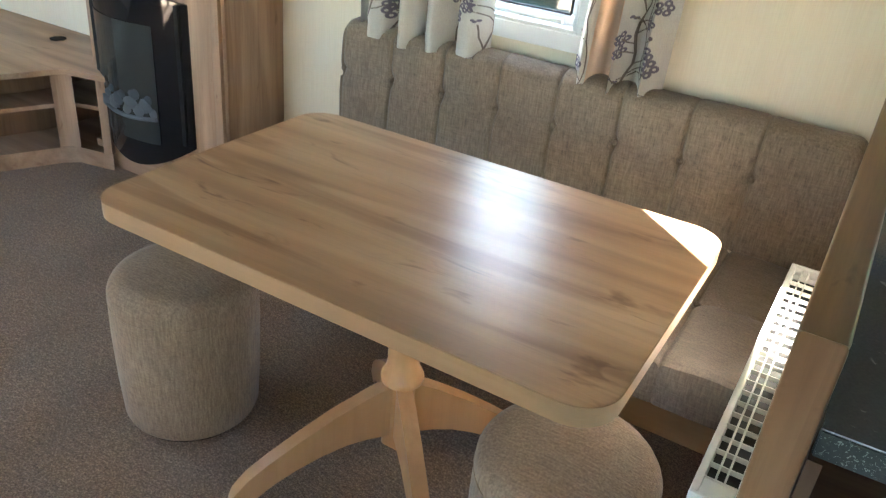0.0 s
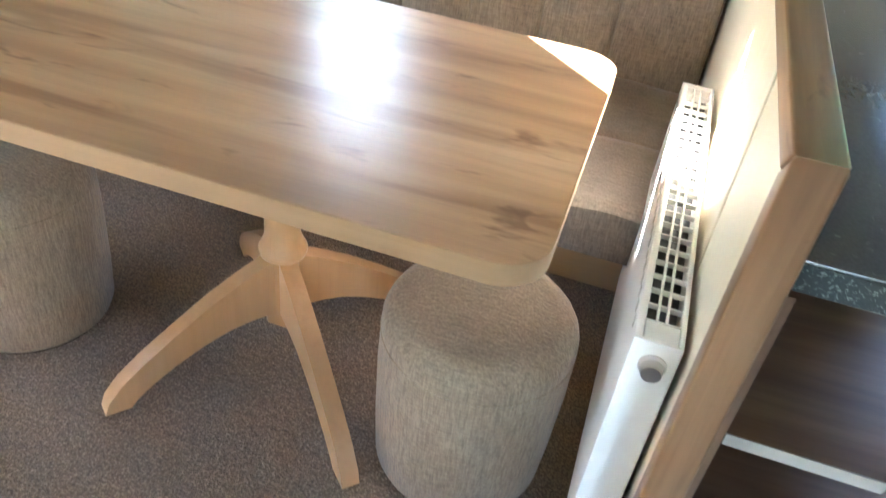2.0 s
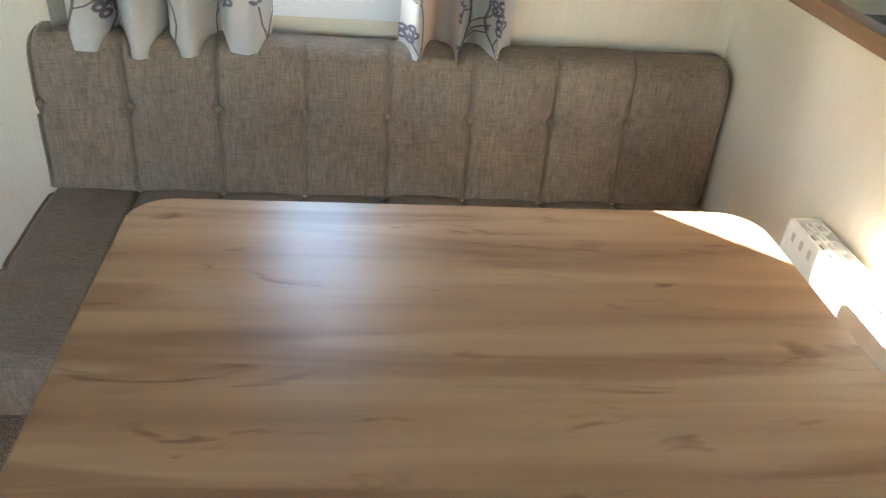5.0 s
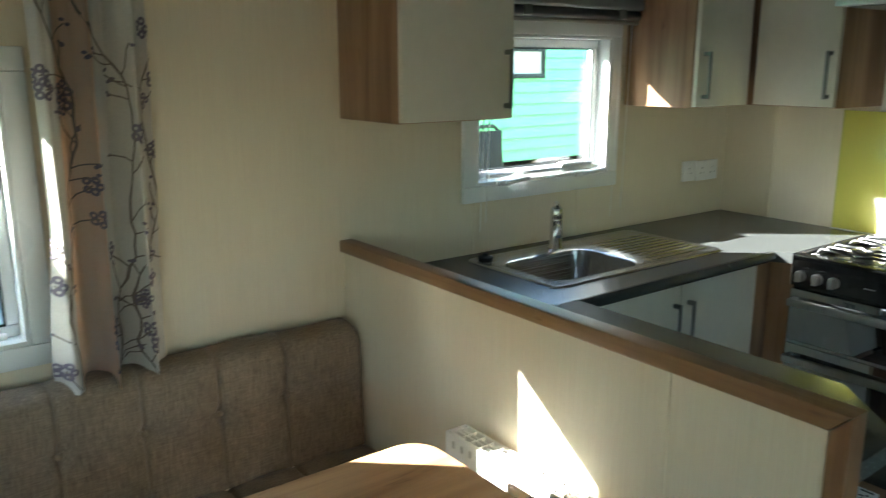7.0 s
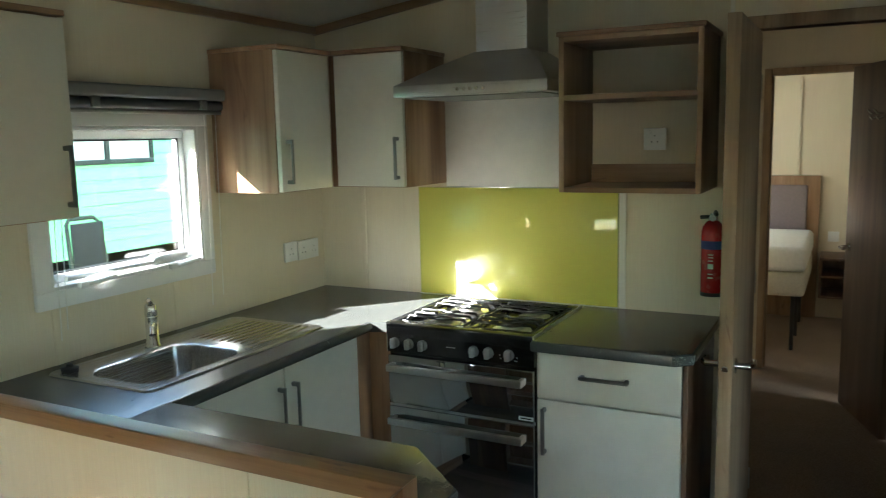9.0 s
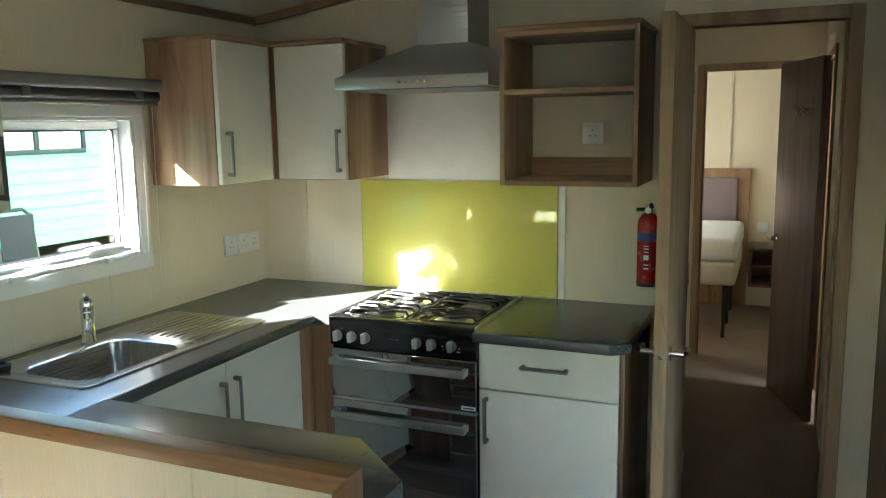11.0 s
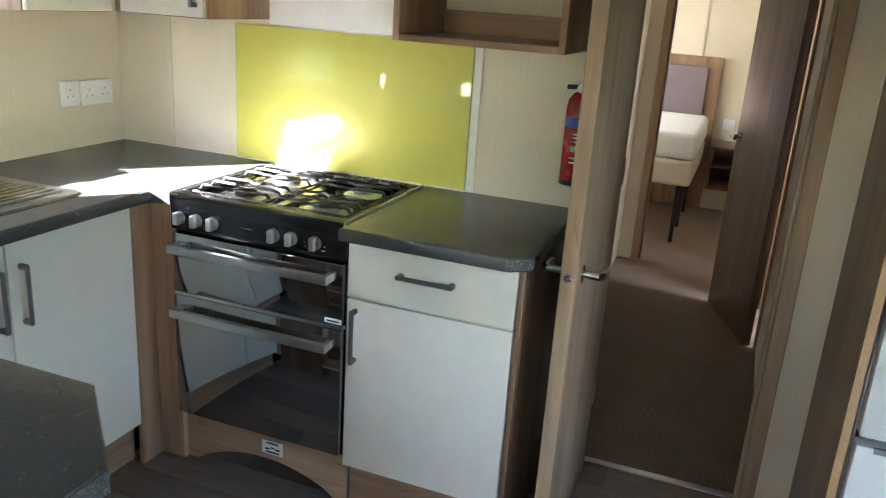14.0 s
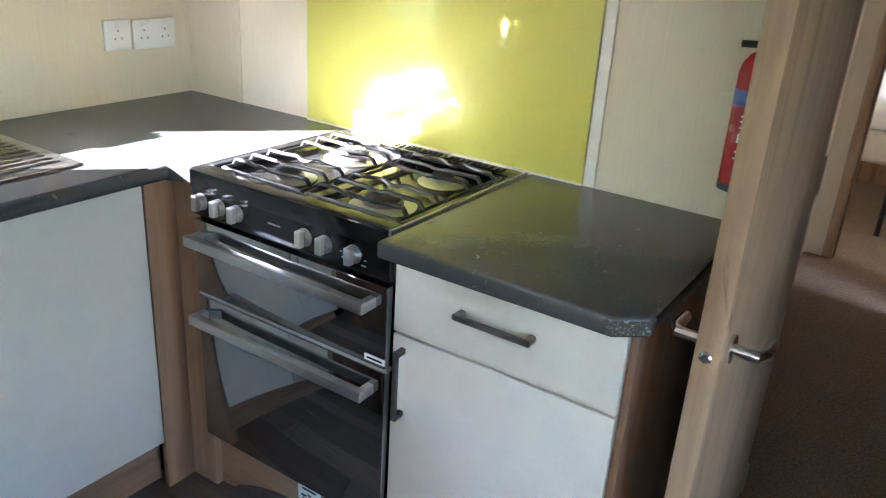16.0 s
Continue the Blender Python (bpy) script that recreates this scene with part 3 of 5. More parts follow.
part("cord", tube(bmesh.new(), [(1.30, NORTH - 0.03, 1.76), (1.302, NORTH - 0.022, 1.4), (1.295, NORTH - 0.02, 1.0)], 0.0015, 6), SOCKET, bl)
for cx, cz in ((0.575, 0.99), (0.60, 1.02), (1.235, 0.97)):
    part("cord", tube(bmesh.new(), [(cx, NORTH - 0.035, 1.70), (cx + 0.002, NORTH - 0.03, 1.35), (cx - 0.004, NORTH - 0.024, cz)], 0.0014, 6), SOCKET, bl)
sb = thing("venetian_blind", (-1.21, NORTH - 0.04, 1.60), "white slatted blind pulled up above the sofa window", "blind")
part("head_rail", box(-1.58, -0.84, NORTH - 0.06, NORTH - 0.024, 1.712, 1.745, 0.004), PVC, sb)
for k in range(8):
    part("slat", box(-1.56, -0.86, NORTH - 0.058, NORTH - 0.026, 1.605 + k * 0.013, 1.609 + k * 0.013, 0.001), PVC, sb)
rail = thing("curtain_rail", (-1.06, NORTH - 0.07, 1.82), "white curtain rail above the sofa window", "curtain rail")
part("rail", box(-1.66, -0.44, NORTH - 0.085, NORTH - 0.06, 1.82, 1.84, 0.004), PVC, rail)
for hx in (-1.6, -1.06, -0.5):
    part("bracket", box(hx, hx + 0.02, NORTH - 0.075, NORTH, 1.825, 1.86, 0.002), PVC, rail)


def curtain(x_in, x_out, hem, folds, seed, label, flare=0.0, thin=(2.0, 2.0)):
    """Hanging curtain with pleats that swing wider at the hem; x_in faces the window's middle."""
    rng = random.Random(seed)
    ph = [rng.uniform(0, 6.28) for _ in range(4)]
    top, nu, nz = 1.82, 90, 40

    def at(u, v):
        z = top + (hem(u) - top) * v
        sway = 0.012 * math.sin(3.1 * v + ph[0]) + 0.012 * (v - 0.5) * math.sin(2 * math.pi * folds * 0.5 * u + ph[1])
        x = x_in + (x_out - x_in) * u + sway * (1 if x_out > x_in else -1) * (0.3 + 0.7 * u)
        a = 2 * math.pi * folds * u + 0.5 * math.sin(2.3 * v + ph[2]) + 0.7 * math.sin(4.2 * u + ph[3])
        amp = 0.024 + 0.022 * v
        y = NORTH - 0.072 - 0.014 * v - amp * math.sin(a) - 0.006 * math.sin(2.7 * a)
        low = min(max((v - 0.58) / 0.36, 0.0), 1.0)
        x -= flare * low * low * (3 - 2 * low) * math.exp(-u / 0.12)
        return Vector((x + 0.012 * math.cos(a) * v, y, z))

    def drape(cols):
        bm = bmesh.new()
        grid = [[bm.verts.new(at(i / nu, j / nz)) for j in range(nz + 1)] for i in cols]
        for p, q in zip(grid, grid[1:]):
            for j in range(nz):
                bm.faces.new((p[j], q[j], q[j + 1], p[j + 1]))
        return bm
    cut0, cut1 = min(round(thin[0] * nu), nu), min(round(thin[1] * nu), nu)
    c = thing("curtain", ((x_in + x_out) / 2, NORTH - 0.08, 1.82), label, "curtain", "curtains at the sofa window")
    part("cloth", drape(range(0, cut0 + 1)), CURTAIN, c)
    if cut1 > cut0:
        part("thin_fold", drape(range(cut0, cut1 + 1)), UNLINED, c, "fold with sun glowing through")
        part("cloth", drape(range(cut1, nu + 1)), CURTAIN, c)
    wide = abs(x_out - x_in) * 1.25

    def on(su, sz):
        u = min(max(su / wide, 0.0), 1.0)
        v = min(max(sz, 0.0), 1.0)
        p = at(u, v)
        du, dv = at(min(u + 0.004, 1.0), v) - at(max(u - 0.004, 0.0), v), at(u, min(v + 0.01, 1)) - at(u, max(v - 0.01, 0))
        n = du.cross(dv).normalized()
        if n.y > 0:
            n = -n
        return p + n * 0.0032

    stitch = bmesh.new()
    flowers = bmesh.new()

    def ribbon(b, pts, w):
        prev = None
        for (pu, pv), (qu, qv) in zip(pts, pts[1:]):
            d = Vector((qu - pu, (qv - pv) * (top - 0.78))).normalized()
            s = Vector((-d.y, d.x / (top - 0.78))) * w * 0.5
            quad = [b.verts.new(on(pu + s.x, pv + s.y)), b.verts.new(on(pu - s.x, pv - s.y)), b.verts.new(on(qu - s.x, qv - s.y)), b.verts.new(on(qu + s.x, qv + s.y))]
            b.faces.new(quad)

    height = top - 0.78

    def flower(su, sv, r):
        for k in range(5):
            a = 2 * math.pi * k / 5 + rng.uniform(-0.2, 0.2)
            cu, cv = su + 0.62 * r * math.cos(a), sv + 0.62 * r * math.sin(a) / height
            ring_o = [(cu + 0.42 * r * math.cos(t), cv + 0.42 * r * math.sin(t) / height) for t in [2 * math.pi * i / 9 for i in range(9)]]
            ring_i = [(cu + 0.15 * r * math.cos(t), cv + 0.15 * r * math.sin(t) / height) for t in [2 * math.pi * i / 9 for i in range(9)]]
            vo, vi = [flowers.verts.new(on(*p)) for p in ring_o], [flowers.verts.new(on(*p)) for p in ring_i]
            for i in range(9):
                flowers.faces.new((vo[i], vo[(i + 1) % 9], vi[(i + 1) % 9], vi[i]))

    def bud(su, sv, r):
        flowers.faces.new([flowers.verts.new(on(su + r * math.cos(t), sv + 0.8 * r * math.sin(t) / height)) for t in [2 * math.pi * i / 8 for i in range(8)]])

    n_branch = max(3, round(wide / 0.1))
    for bi in range(n_branch):
        su = (bi + 0.5) / n_branch * wide + rng.uniform(-0.02, 0.02)
        sv = 1.02
        ang = rng.uniform(-0.3, 0.3)
        pts = [(su, sv)]
        while sv > 0.02:
            ang = 0.8 * ang + rng.uniform(-0.38, 0.38)
            su += 0.03 * math.sin(ang)
            sv -= 0.03 * math.cos(ang) / height
            pts.append((su, sv))
            if rng.random() < 0.45:
                sa = ang + rng.choice((-1, 1)) * rng.uniform(0.6, 1.1)
                tu, tv, tw = su, sv, [(su, sv)]
                for _ in range(rng.randint(2, 4)):
                    sa += rng.uniform(-0.35, 0.35)
                    tu += 0.02 * math.sin(sa)
                    tv -= 0.02 * math.cos(sa) / height
                    tw.append((tu, tv))
                ribbon(stitch, tw, 0.0036)
                kind = rng.random()
                if kind < 0.55:
                    flower(tu, tv, rng.uniform(0.02, 0.027))
                else:
                    for _ in range(rng.randint(1, 3)):
                        bud(tu + rng.uniform(-0.012, 0.012), tv + rng.uniform(-0.012, 0.012), 0.0055)
        ribbon(stitch, pts, 0.0052)
    part("twig_embroidery", stitch, BROWN_THREAD, c, "dark brown embroidered twigs")["kind"] = "stuff"
    part("blossom_embroidery", flowers, THREAD, c, "mauve-grey embroidered blossoms")["kind"] = "stuff"
    return c


curtain(-1.105, -1.60, lambda u: 0.765 - 0.015 * u + 0.008 * math.sin(9 * u), 4.0, 3, "cream curtain with embroidered twigs and mauve blossoms, drawn aside")
curtain(-0.778, -0.515, lambda u: 0.766 + 0.02 * u + 0.008 * math.sin(11 * u), 2.6, 8, "cream curtain with embroidered twigs, glowing where sun shines through", 0.025, (0.2, 0.47))

# ---- sofa ----
SOFA_X0, SOFA_X1 = -1.64, 0.038
SEAMS = [-0.212 - 0.2018 * k for k in range(8)]


def seam_depth(x, width=0.008):
    return sum(math.exp(-((x - s) / width) ** 2) for s in SEAMS)


def cushion(x0, x1, surf, n_u, n_v):
    """Closed cushion: surf(x, v) runs round the section from the front's foot over the top to the back's foot."""
    bm = bmesh.new()
    rows = []
    for i in range(n_u + 1):
        t = i / n_u
        x = x0 + (x1 - x0) * t
        rows.append([bm.verts.new(surf(x, j / n_v)) for j in range(n_v + 1)])
    for a, b in zip(rows, rows[1:]):
        for j in range(n_v):
            bm.faces.new((a[j], a[j + 1], b[j + 1], b[j]))
        bm.faces.new((a[n_v], a[0], b[0], b[n_v]))
    bm.faces.new(rows[0])
    bm.faces.new(rows[-1][::-1])
    return bm


def end_round(x, x0, x1, r=0.03):
    d = min(x - x0, x1 - x)
    return 0.0 if d >= r else r - math.sqrt(max(0.0, r * r - (r - d) ** 2))


def section(pts, v):
    lens = [(Vector(b) - Vector(a)).length for a, b in zip(pts, pts[1:])]
    s = v * sum(lens)
    for (a, b), l in zip(zip(pts, pts[1:]), lens):
        if s <= l + 1e-9:
            return Vector(a).lerp(Vector(b), s / l)
        s -= l
    return Vector(pts[-1])


def rounded(pts, r, seg=5):
    out = [pts[0]]
    for a, b, c in zip(pts, pts[1:], pts[2:]):
        a, b, c = Vector(a), Vector(b), Vector(c)
        p, q = b + (a - b).normalized() * r, b + (c - b).normalized() * r
        for k in range(seg + 1):
            t = k / seg
            out.append(tuple((1 - t) ** 2 * p + 2 * t * (1 - t) * b + t * t * q))
    return out + [pts[-1]]


BACK_SEC = rounded([(2.165, 0.41), (2.182, 0.79), (2.29, 0.803), (2.296, 0.41)], 0.045)
SEAT_SEC = rounded([(1.53, 0.275), (1.512, 0.414), (2.17, 0.418), (2.29, 0.275)], 0.03)


def back_surf(x, v):
    y, z = section(BACK_SEC, v)
    e = end_round(x, SOFA_X0, SOFA_X1, 0.035)
    front = max(0.0, 1 - abs(v - 0.25) / 0.36)
    puff = 0.004 * (0.5 + 0.5 * math.cos(2 * math.pi * ((x - SEAMS[0]) / 0.2018 - 0.5)))
    pinch = 0.009 * seam_depth(x, 0.005) + 0.019 * sum(math.exp(-((x - s) / 0.02) ** 2 - ((z - 0.626) / 0.022) ** 2) for s in SEAMS)
    row = 0.006 * math.exp(-((z - 0.626) / 0.011) ** 2)
    wob = 0.006 * noise.noise(Vector((x * 7, z * 9, 1.7)))
    k = min(1.0, front * 1.6)
    return Vector((x, y - (puff - pinch - row + wob) * k + e * 0.6, z - e * (1 if z > 0.6 else 0) - 0.003 * seam_depth(x) * (1 if z > 0.7 else 0) + 0.004 * noise.noise(Vector((x * 5, 3, 1)))))


def seat_surf(x, v):
    y, z = section(SEAT_SEC, v)
    e = end_round(x, SOFA_X0, SOFA_X1, 0.03)
    top = 1.0 if z > 0.39 else 0.35
    puff = 0.005 * (0.5 + 0.5 * math.cos(2 * math.pi * ((x - SEAMS[0]) / 0.2018 - 0.5)))
    mid = 0.008 * math.exp(-((y - 1.83) / 0.01) ** 2) + 0.014 * sum(math.exp(-((x - s) / 0.022) ** 2 - ((y - 1.83) / 0.022) ** 2) for s in SEAMS)
    wob = 0.006 * noise.noise(Vector((x * 6, y * 6, 4.2)))
    up = (puff - 0.011 * seam_depth(x, 0.006) - mid + wob) * top
    return Vector((x, y + (0.004 * seam_depth(x) if top < 1 and y < 1.7 else 0) + (e * 0.5 if y < 1.8 else 0), z + (up if top == 1.0 else 0) - (e if top == 1.0 else 0)))


sofa = thing("bench_sofa", (-0.94, 1.95, 0), "long taupe chenille bench sofa with a buttoned tufted back", "sofa")
part("backrest", cushion(SOFA_X0, SOFA_X1, back_surf, 380, 46), TAUPE, sofa)
part("seat_cushion", cushion(SOFA_X0, SOFA_X1, seat_surf, 380, 54), TAUPE, sofa)
part("plinth", box(SOFA_X0 + 0.02, SOFA_X1, 1.772, 2.29, 0.0, 0.27, 0.003), EDGING, sofa, "light wood-effect plinth under the seat")
part("seat_board", box(SOFA_X0 + 0.01, SOFA_X1, 1.60, 2.29, 0.255, 0.276, 0.002), EDGING, sofa)
for s in SEAMS:
    part("button", lathe(bmesh.new(), [(0.008, -0.004), (0.009, 0.001), (0.005, 0.004)], (s, 2.186, 0.626), "-y", 12), TAUPE, sofa)
for s in SEAMS:
    seam = bmesh.new()
    tube(seam, [back_surf(s, 0.03 + 0.47 * k / 30) + Vector((0.0, -0.0012, 0.0008)) for k in range(31)], 0.0016, 5)
    part("seam_cord", seam, PIPING, sofa)
    seat_seam = bmesh.new()
    tube(seat_seam, [seat_surf(s, 0.12 + 0.56 * k / 40) + Vector((0.0, 0.0, 0.0012)) for k in range(41)], 0.0016, 5)
    part("seam_cord", seat_seam, PIPING, sofa)
    part("button", lathe(bmesh.new(), [(0.009, -0.002), (0.01, 0.002), (0.005, 0.005)], (s, 1.83, seat_surf(s, 0.5).z - 0.004), "z", 12), TAUPE, sofa)

# ---- table ----
TX0, TX1, TY0, TY1, TZ = -1.27, -0.16, 0.877, 1.604, 0.711
table = thing("pedestal_table", ((TX0 + TX1) / 2, (TY0 + TY1) / 2, 0), "oak-effect dining table with rounded corners on a beech pedestal", "table")
tabletop = part("tabletop", prism(bmesh.new(), rrect(TX0, TX1, TY0, TY1, 0.073, 10), TZ - 0.036, TZ, "z"), TABLE_OAK, table)
ring_o, ring_i = rrect(TX0 - 0.0025, TX1 + 0.0025, TY0 - 0.0025, TY1 + 0.0025, 0.0755, 10), rrect(TX0, TX1, TY0, TY1, 0.073, 10)
bm = bmesh.new()
zs = (TZ - 0.038, TZ - 0.001)
lo_o, hi_o = [[bm.verts.new((*p, z)) for p in ring_o] for z in zs]
lo_i, hi_i = [[bm.verts.new((*p, z)) for p in ring_i] for z in zs]
n = len(ring_o)
for k in range(n):
    j = (k + 1) % n
    bm.faces.new((lo_o[k], lo_o[j], hi_o[j], hi_o[k]))
    bm.faces.new((hi_o[k], hi_o[j], hi_i[j], hi_i[k]))
    bm.faces.new((lo_i[k], lo_i[j], lo_o[j], lo_o[k]))
part("edge_band", bm, EDGING, tabletop, "pale beech edge band")
PX, PY = -0.715, 1.235
part("post", lathe(bmesh.new(), [(0.049, 0.292), (0.051, 0.298), (0.0505, 0.306), (0.046, 0.316), (0.039, 0.33), (0.0365, 0.35), (0.037, 0.42), (0.0385, 0.52), (0.039, 0.62), (0.042, 0.65)], (PX, PY, 0), "z", 40), BEECH, table, "turned lacquered beech post")
part("hub", prism(bmesh.new(), rrect(PX - 0.032, PX + 0.032, PY - 0.032, PY + 0.032, 0.012, 4), 0.1, 0.295, "z", 0.004), BEECH, table, "square beech hub between the legs")
part("top_plate", box(PX - 0.22, PX + 0.22, PY - 0.2, PY + 0.2, 0.65, 0.673, 0.004), BEECH, table)


def table_leg(angle):
    bm = bmesh.new()
    upper = [(0.028, 0.285), (0.08, 0.262), (0.16, 0.217), (0.24, 0.163), (0.31, 0.112), (0.36, 0.07), (0.392, 0.03), (0.402, 0.0)]
    lower = [(0.35, 0.0), (0.335, 0.018), (0.3, 0.046), (0.25, 0.078), (0.19, 0.108), (0.13, 0.13), (0.08, 0.138), (0.028, 0.14)]
    side = upper + lower
    d, s = Vector((math.cos(angle), math.sin(angle), 0)), Vector((-math.sin(angle), math.cos(angle), 0))
    rows = []
    for w in (-0.0185, 0.0185):
        rows.append([bm.verts.new(Vector((PX, PY, 0)) + d * r + Vector((0, 0, z)) + s * w) for r, z in side])
    for k in range(len(side)):
        j = (k + 1) % len(side)
        bm.faces.new((rows[0][k], rows[0][j], rows[1][j], rows[1][k]))
    m = len(upper)
    for row in rows:
        for k in range(m - 1):
            bm.faces.new((row[k], row[k + 1], row[len(side) - 2 - k], row[len(side) - 1 - k]))
    outline = [e for e in bm.edges if len(e.link_faces) == 2 and e.calc_face_angle(0) > 1.2]
    bmesh.ops.bevel(bm, geom=outline, offset=0.004, segments=2, affect="EDGES", profile=0.5)
    return bm


for tip in ((-0.968, 0.93), (-0.432, 0.955), (-0.44, 1.54), (-0.985, 1.54)):
    part("leg", table_leg(math.atan2(tip[1] - PY, tip[0] - PX)), BEECH, table)

# ---- stools ----


def stool(x, y, label):
    s = thing("upholstered_stool", (x, y, 0), label, "stool", "stools by the table")
    R, H = 0.181, 0.435
    prof = [(0.15, 0.003), (R - 0.016, 0.006), (R - 0.010, 0.02), (R - 0.004, 0.12), (R, 0.26), (R - 0.001, 0.35)]
    body = lathe(bmesh.new(), prof, (x, y, 0), "z", 64)
    part("body", body, STOOL_FAB, s)
    top = [(R - 0.0012, 0.348)]
    for k in range(1, 9):
        a = radians(90 * k / 8)
        top.append((R - 0.06 + 0.06 * math.cos(a) - 0.001, 0.365 + 0.055 * math.sin(a)))
    top += [(0.09, H - 0.009), (0.04, H - 0.004), (0.003, H - 0.003)]
    part("padded_top", lathe(bmesh.new(), top, (x, y, 0), "z", 64), STOOL_FAB, s)
    part("top_seam", tube(bmesh.new(), [(x + (R - 0.002) * math.cos(t), y + (R - 0.002) * math.sin(t), 0.35) for t in [2 * math.pi * k / 64 for k in range(65)]], 0.0022, 6), STOOL_FAB, s)
    part("base_ring", lathe(bmesh.new(), [(R - 0.02, 0.0), (R - 0.02, 0.006)], (x, y, 0), "z", 48), DARK, s, "dark underside ring")
    return s


stool(-1.30, 1.13, "round beige chenille stool on the carpet by the table")
stool(-0.262, 1.122, "round beige chenille stool pushed under the table corner")

# ---- half-height partition ----
PAR_Y0, PAR_W0, PAR_W1, CAP_Z = 0.742, 0.05, 0.08, 1.028
CAP_D, CAP_X0, CAP_X1 = 0.036, 0.034, 0.084
pt = thing("half_wall", (0.05, 1.5, 0), "cream half-height partition with mitred oak-effect cap between lounge and kitchen", "partition")
pt["kind"] = "structure"
part("panel", box(PAR_W0, PAR_W1, PAR_Y0 + CAP_D, 1.083, 0, 0.993), WALL, pt)
part("panel", box(PAR_W0, PAR_W1, 1.103, NORTH, 0, 0.993), WALL, pt)
part("joint_strip", box(PAR_W0 - 0.003, PAR_W1, 1.083, 1.103, 0, 0.993, 0.002), WALL, pt)
mitre = CAP_Z - CAP_D
part("cap_rail", prism(bmesh.new(), [(PAR_Y0, CAP_Z), (NORTH - 0.001, CAP_Z), (NORTH - 0.001, mitre), (PAR_Y0 + CAP_D, mitre)], CAP_X0, CAP_X1, "x", 0.005, 3), CAP_OAK["y"], pt, "oak-effect cap rail with softened edges")
part("end_post", prism(bmesh.new(), [(PAR_Y0, 0.0), (PAR_Y0, CAP_Z - 0.0005), (PAR_Y0 + CAP_D, mitre - 0.0005), (PAR_Y0 + CAP_D, 0.0)], CAP_X0, CAP_X1, "x", 0.005, 3), CAP_OAK["z"], pt, "oak-effect end post")
part("skirting", box(0.042, PAR_W0, PAR_Y0 + CAP_D + 0.001, 1.77, 0, 0.05, 0.003), OAK["y"], pt)

# ---- panel radiator ----
RX0, RX1, RY0, RY1, RZ0, RZ1 = -0.026, 0.04, 0.882, 1.68, 0.12, 0.658
rad = thing("panel_radiator", ((RX0 + RX1) / 2, 1.26, RZ0), "white steel convector radiator on the half wall", "radiator")
part("front_panel", box(RX0, RX0 + 0.012, RY0, RY1, RZ0, RZ1, 0.004), WHITE, rad)
part("back_panel", box(RX1 - 0.008, RX1, RY0, RY1, RZ0, RZ1, 0.003), WHITE, rad)
part("end_cap", box(RX0, RX1, RY0 - 0.006, RY0 + 0.001, RZ0, RZ1, 0.003), WHITE, rad)
part("end_cap", box(RX0, RX1, RY1 - 0.001, RY1 + 0.006, RZ0, RZ1, 0.003), WHITE, rad)
# One solid dark block stands in for the fins and the shade between them.
part("fin_core_shade", box(RX0 + 0.012, RX1 - 0.008, RY0 + 0.03, RY1, RZ0 + 0.02, RZ1 - 0.035), CLOTH_AND_SHADE, rad)
part("control_box", box(RX0 + 0.012, RX1 - 0.008, RY0, RY0 + 0.035, RZ1 - 0.06, RZ1 - 0.001, 0.002), WHITE, rad)
gr = bmesh.new()
for gx in (RX0 + 0.0265, RX0 + 0.0395):
    bx(gr, gx - 0.0015, gx + 0.0015, RY0 + 0.035, RY1 - 0.01, RZ1 - 0.010, RZ1 - 0.001)
ny = 22
for k in range(ny + 1):
    gy = RY0 + 0.037 + (RY1 - RY0 - 0.05) * k / ny
    bx(gr, RX0 + 0.010, RX1 - 0.006, gy - 0.0013, gy + 0.0013, RZ1 - 0.009, RZ1 - 0.0005)
part("top_grille", gr, WHITE, rad, "white slotted top grille")
part("thermostat_dial", lathe(bmesh.new(), [(0.019, 0), (0.019, 0.004), (0.0155, 0.006), (0.0145, 0.018), (0.0135, 0.02)], ((RX0 + RX1) / 2 + 0.002, RY0 - 0.005, 0.618), "-y", 24), NICKEL, rad, "grey round thermostat dial")
# Grey blocks carry the slots' shade in their colour; the panel is uncut.
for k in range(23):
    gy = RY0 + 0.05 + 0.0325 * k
    part("front_slot_shade", box(RX0 - 0.0012, RX0 + 0.002, gy, gy + 0.009, RZ1 - 0.034, RZ1 - 0.016), SLOT, rad)
for gy in (RY0 + 0.12, RY1 - 0.12):
    part("wall_bracket", box(RX1, PAR_W0, gy, gy + 0.03, RZ0 + 0.05, RZ1 - 0.08), WHITE, rad)
part("valve_pipe", tube(bmesh.new(), [(RX0 + 0.03, RY0 + 0.02, RZ0), (RX0 + 0.03, RY0 + 0.02, 0.0)], 0.008, 10), CHROME, rad)

# ---- kitchen: worktop ----
WT0, WT1 = 0.872, 0.910
SINK = (0.475, 1.3, 1.805, 2.24)
BOWL = (0.53, 0.93, 1.858, 2.14)
wt = thing("worktop", (1.0, 2.0, WT0), "dark slate-effect laminate worktop with a clipped breakfast-bar end", "worktop")
pen = [(0.088, 0.768), (0.287, 0.772), (0.448, 0.952), (0.448, 1.70), (0.088, 1.70)]
part("breakfast_bar", prism(bmesh.new(), pen, WT0, WT1, "z", 0.003), SLATE, wt)
edge = bmesh.new()
prism(edge, [(0.09, 0.7655), (0.2882, 0.7695), (0.4505, 0.9512), (0.448, 0.954), (0.286, 0.7725), (0.09, 0.769)], WT0 + 0.001, WT1 - 0.003, "z")
part("cut_edge", edge, SLATE_EDGE, wt, "speckled green-grey cut edge")
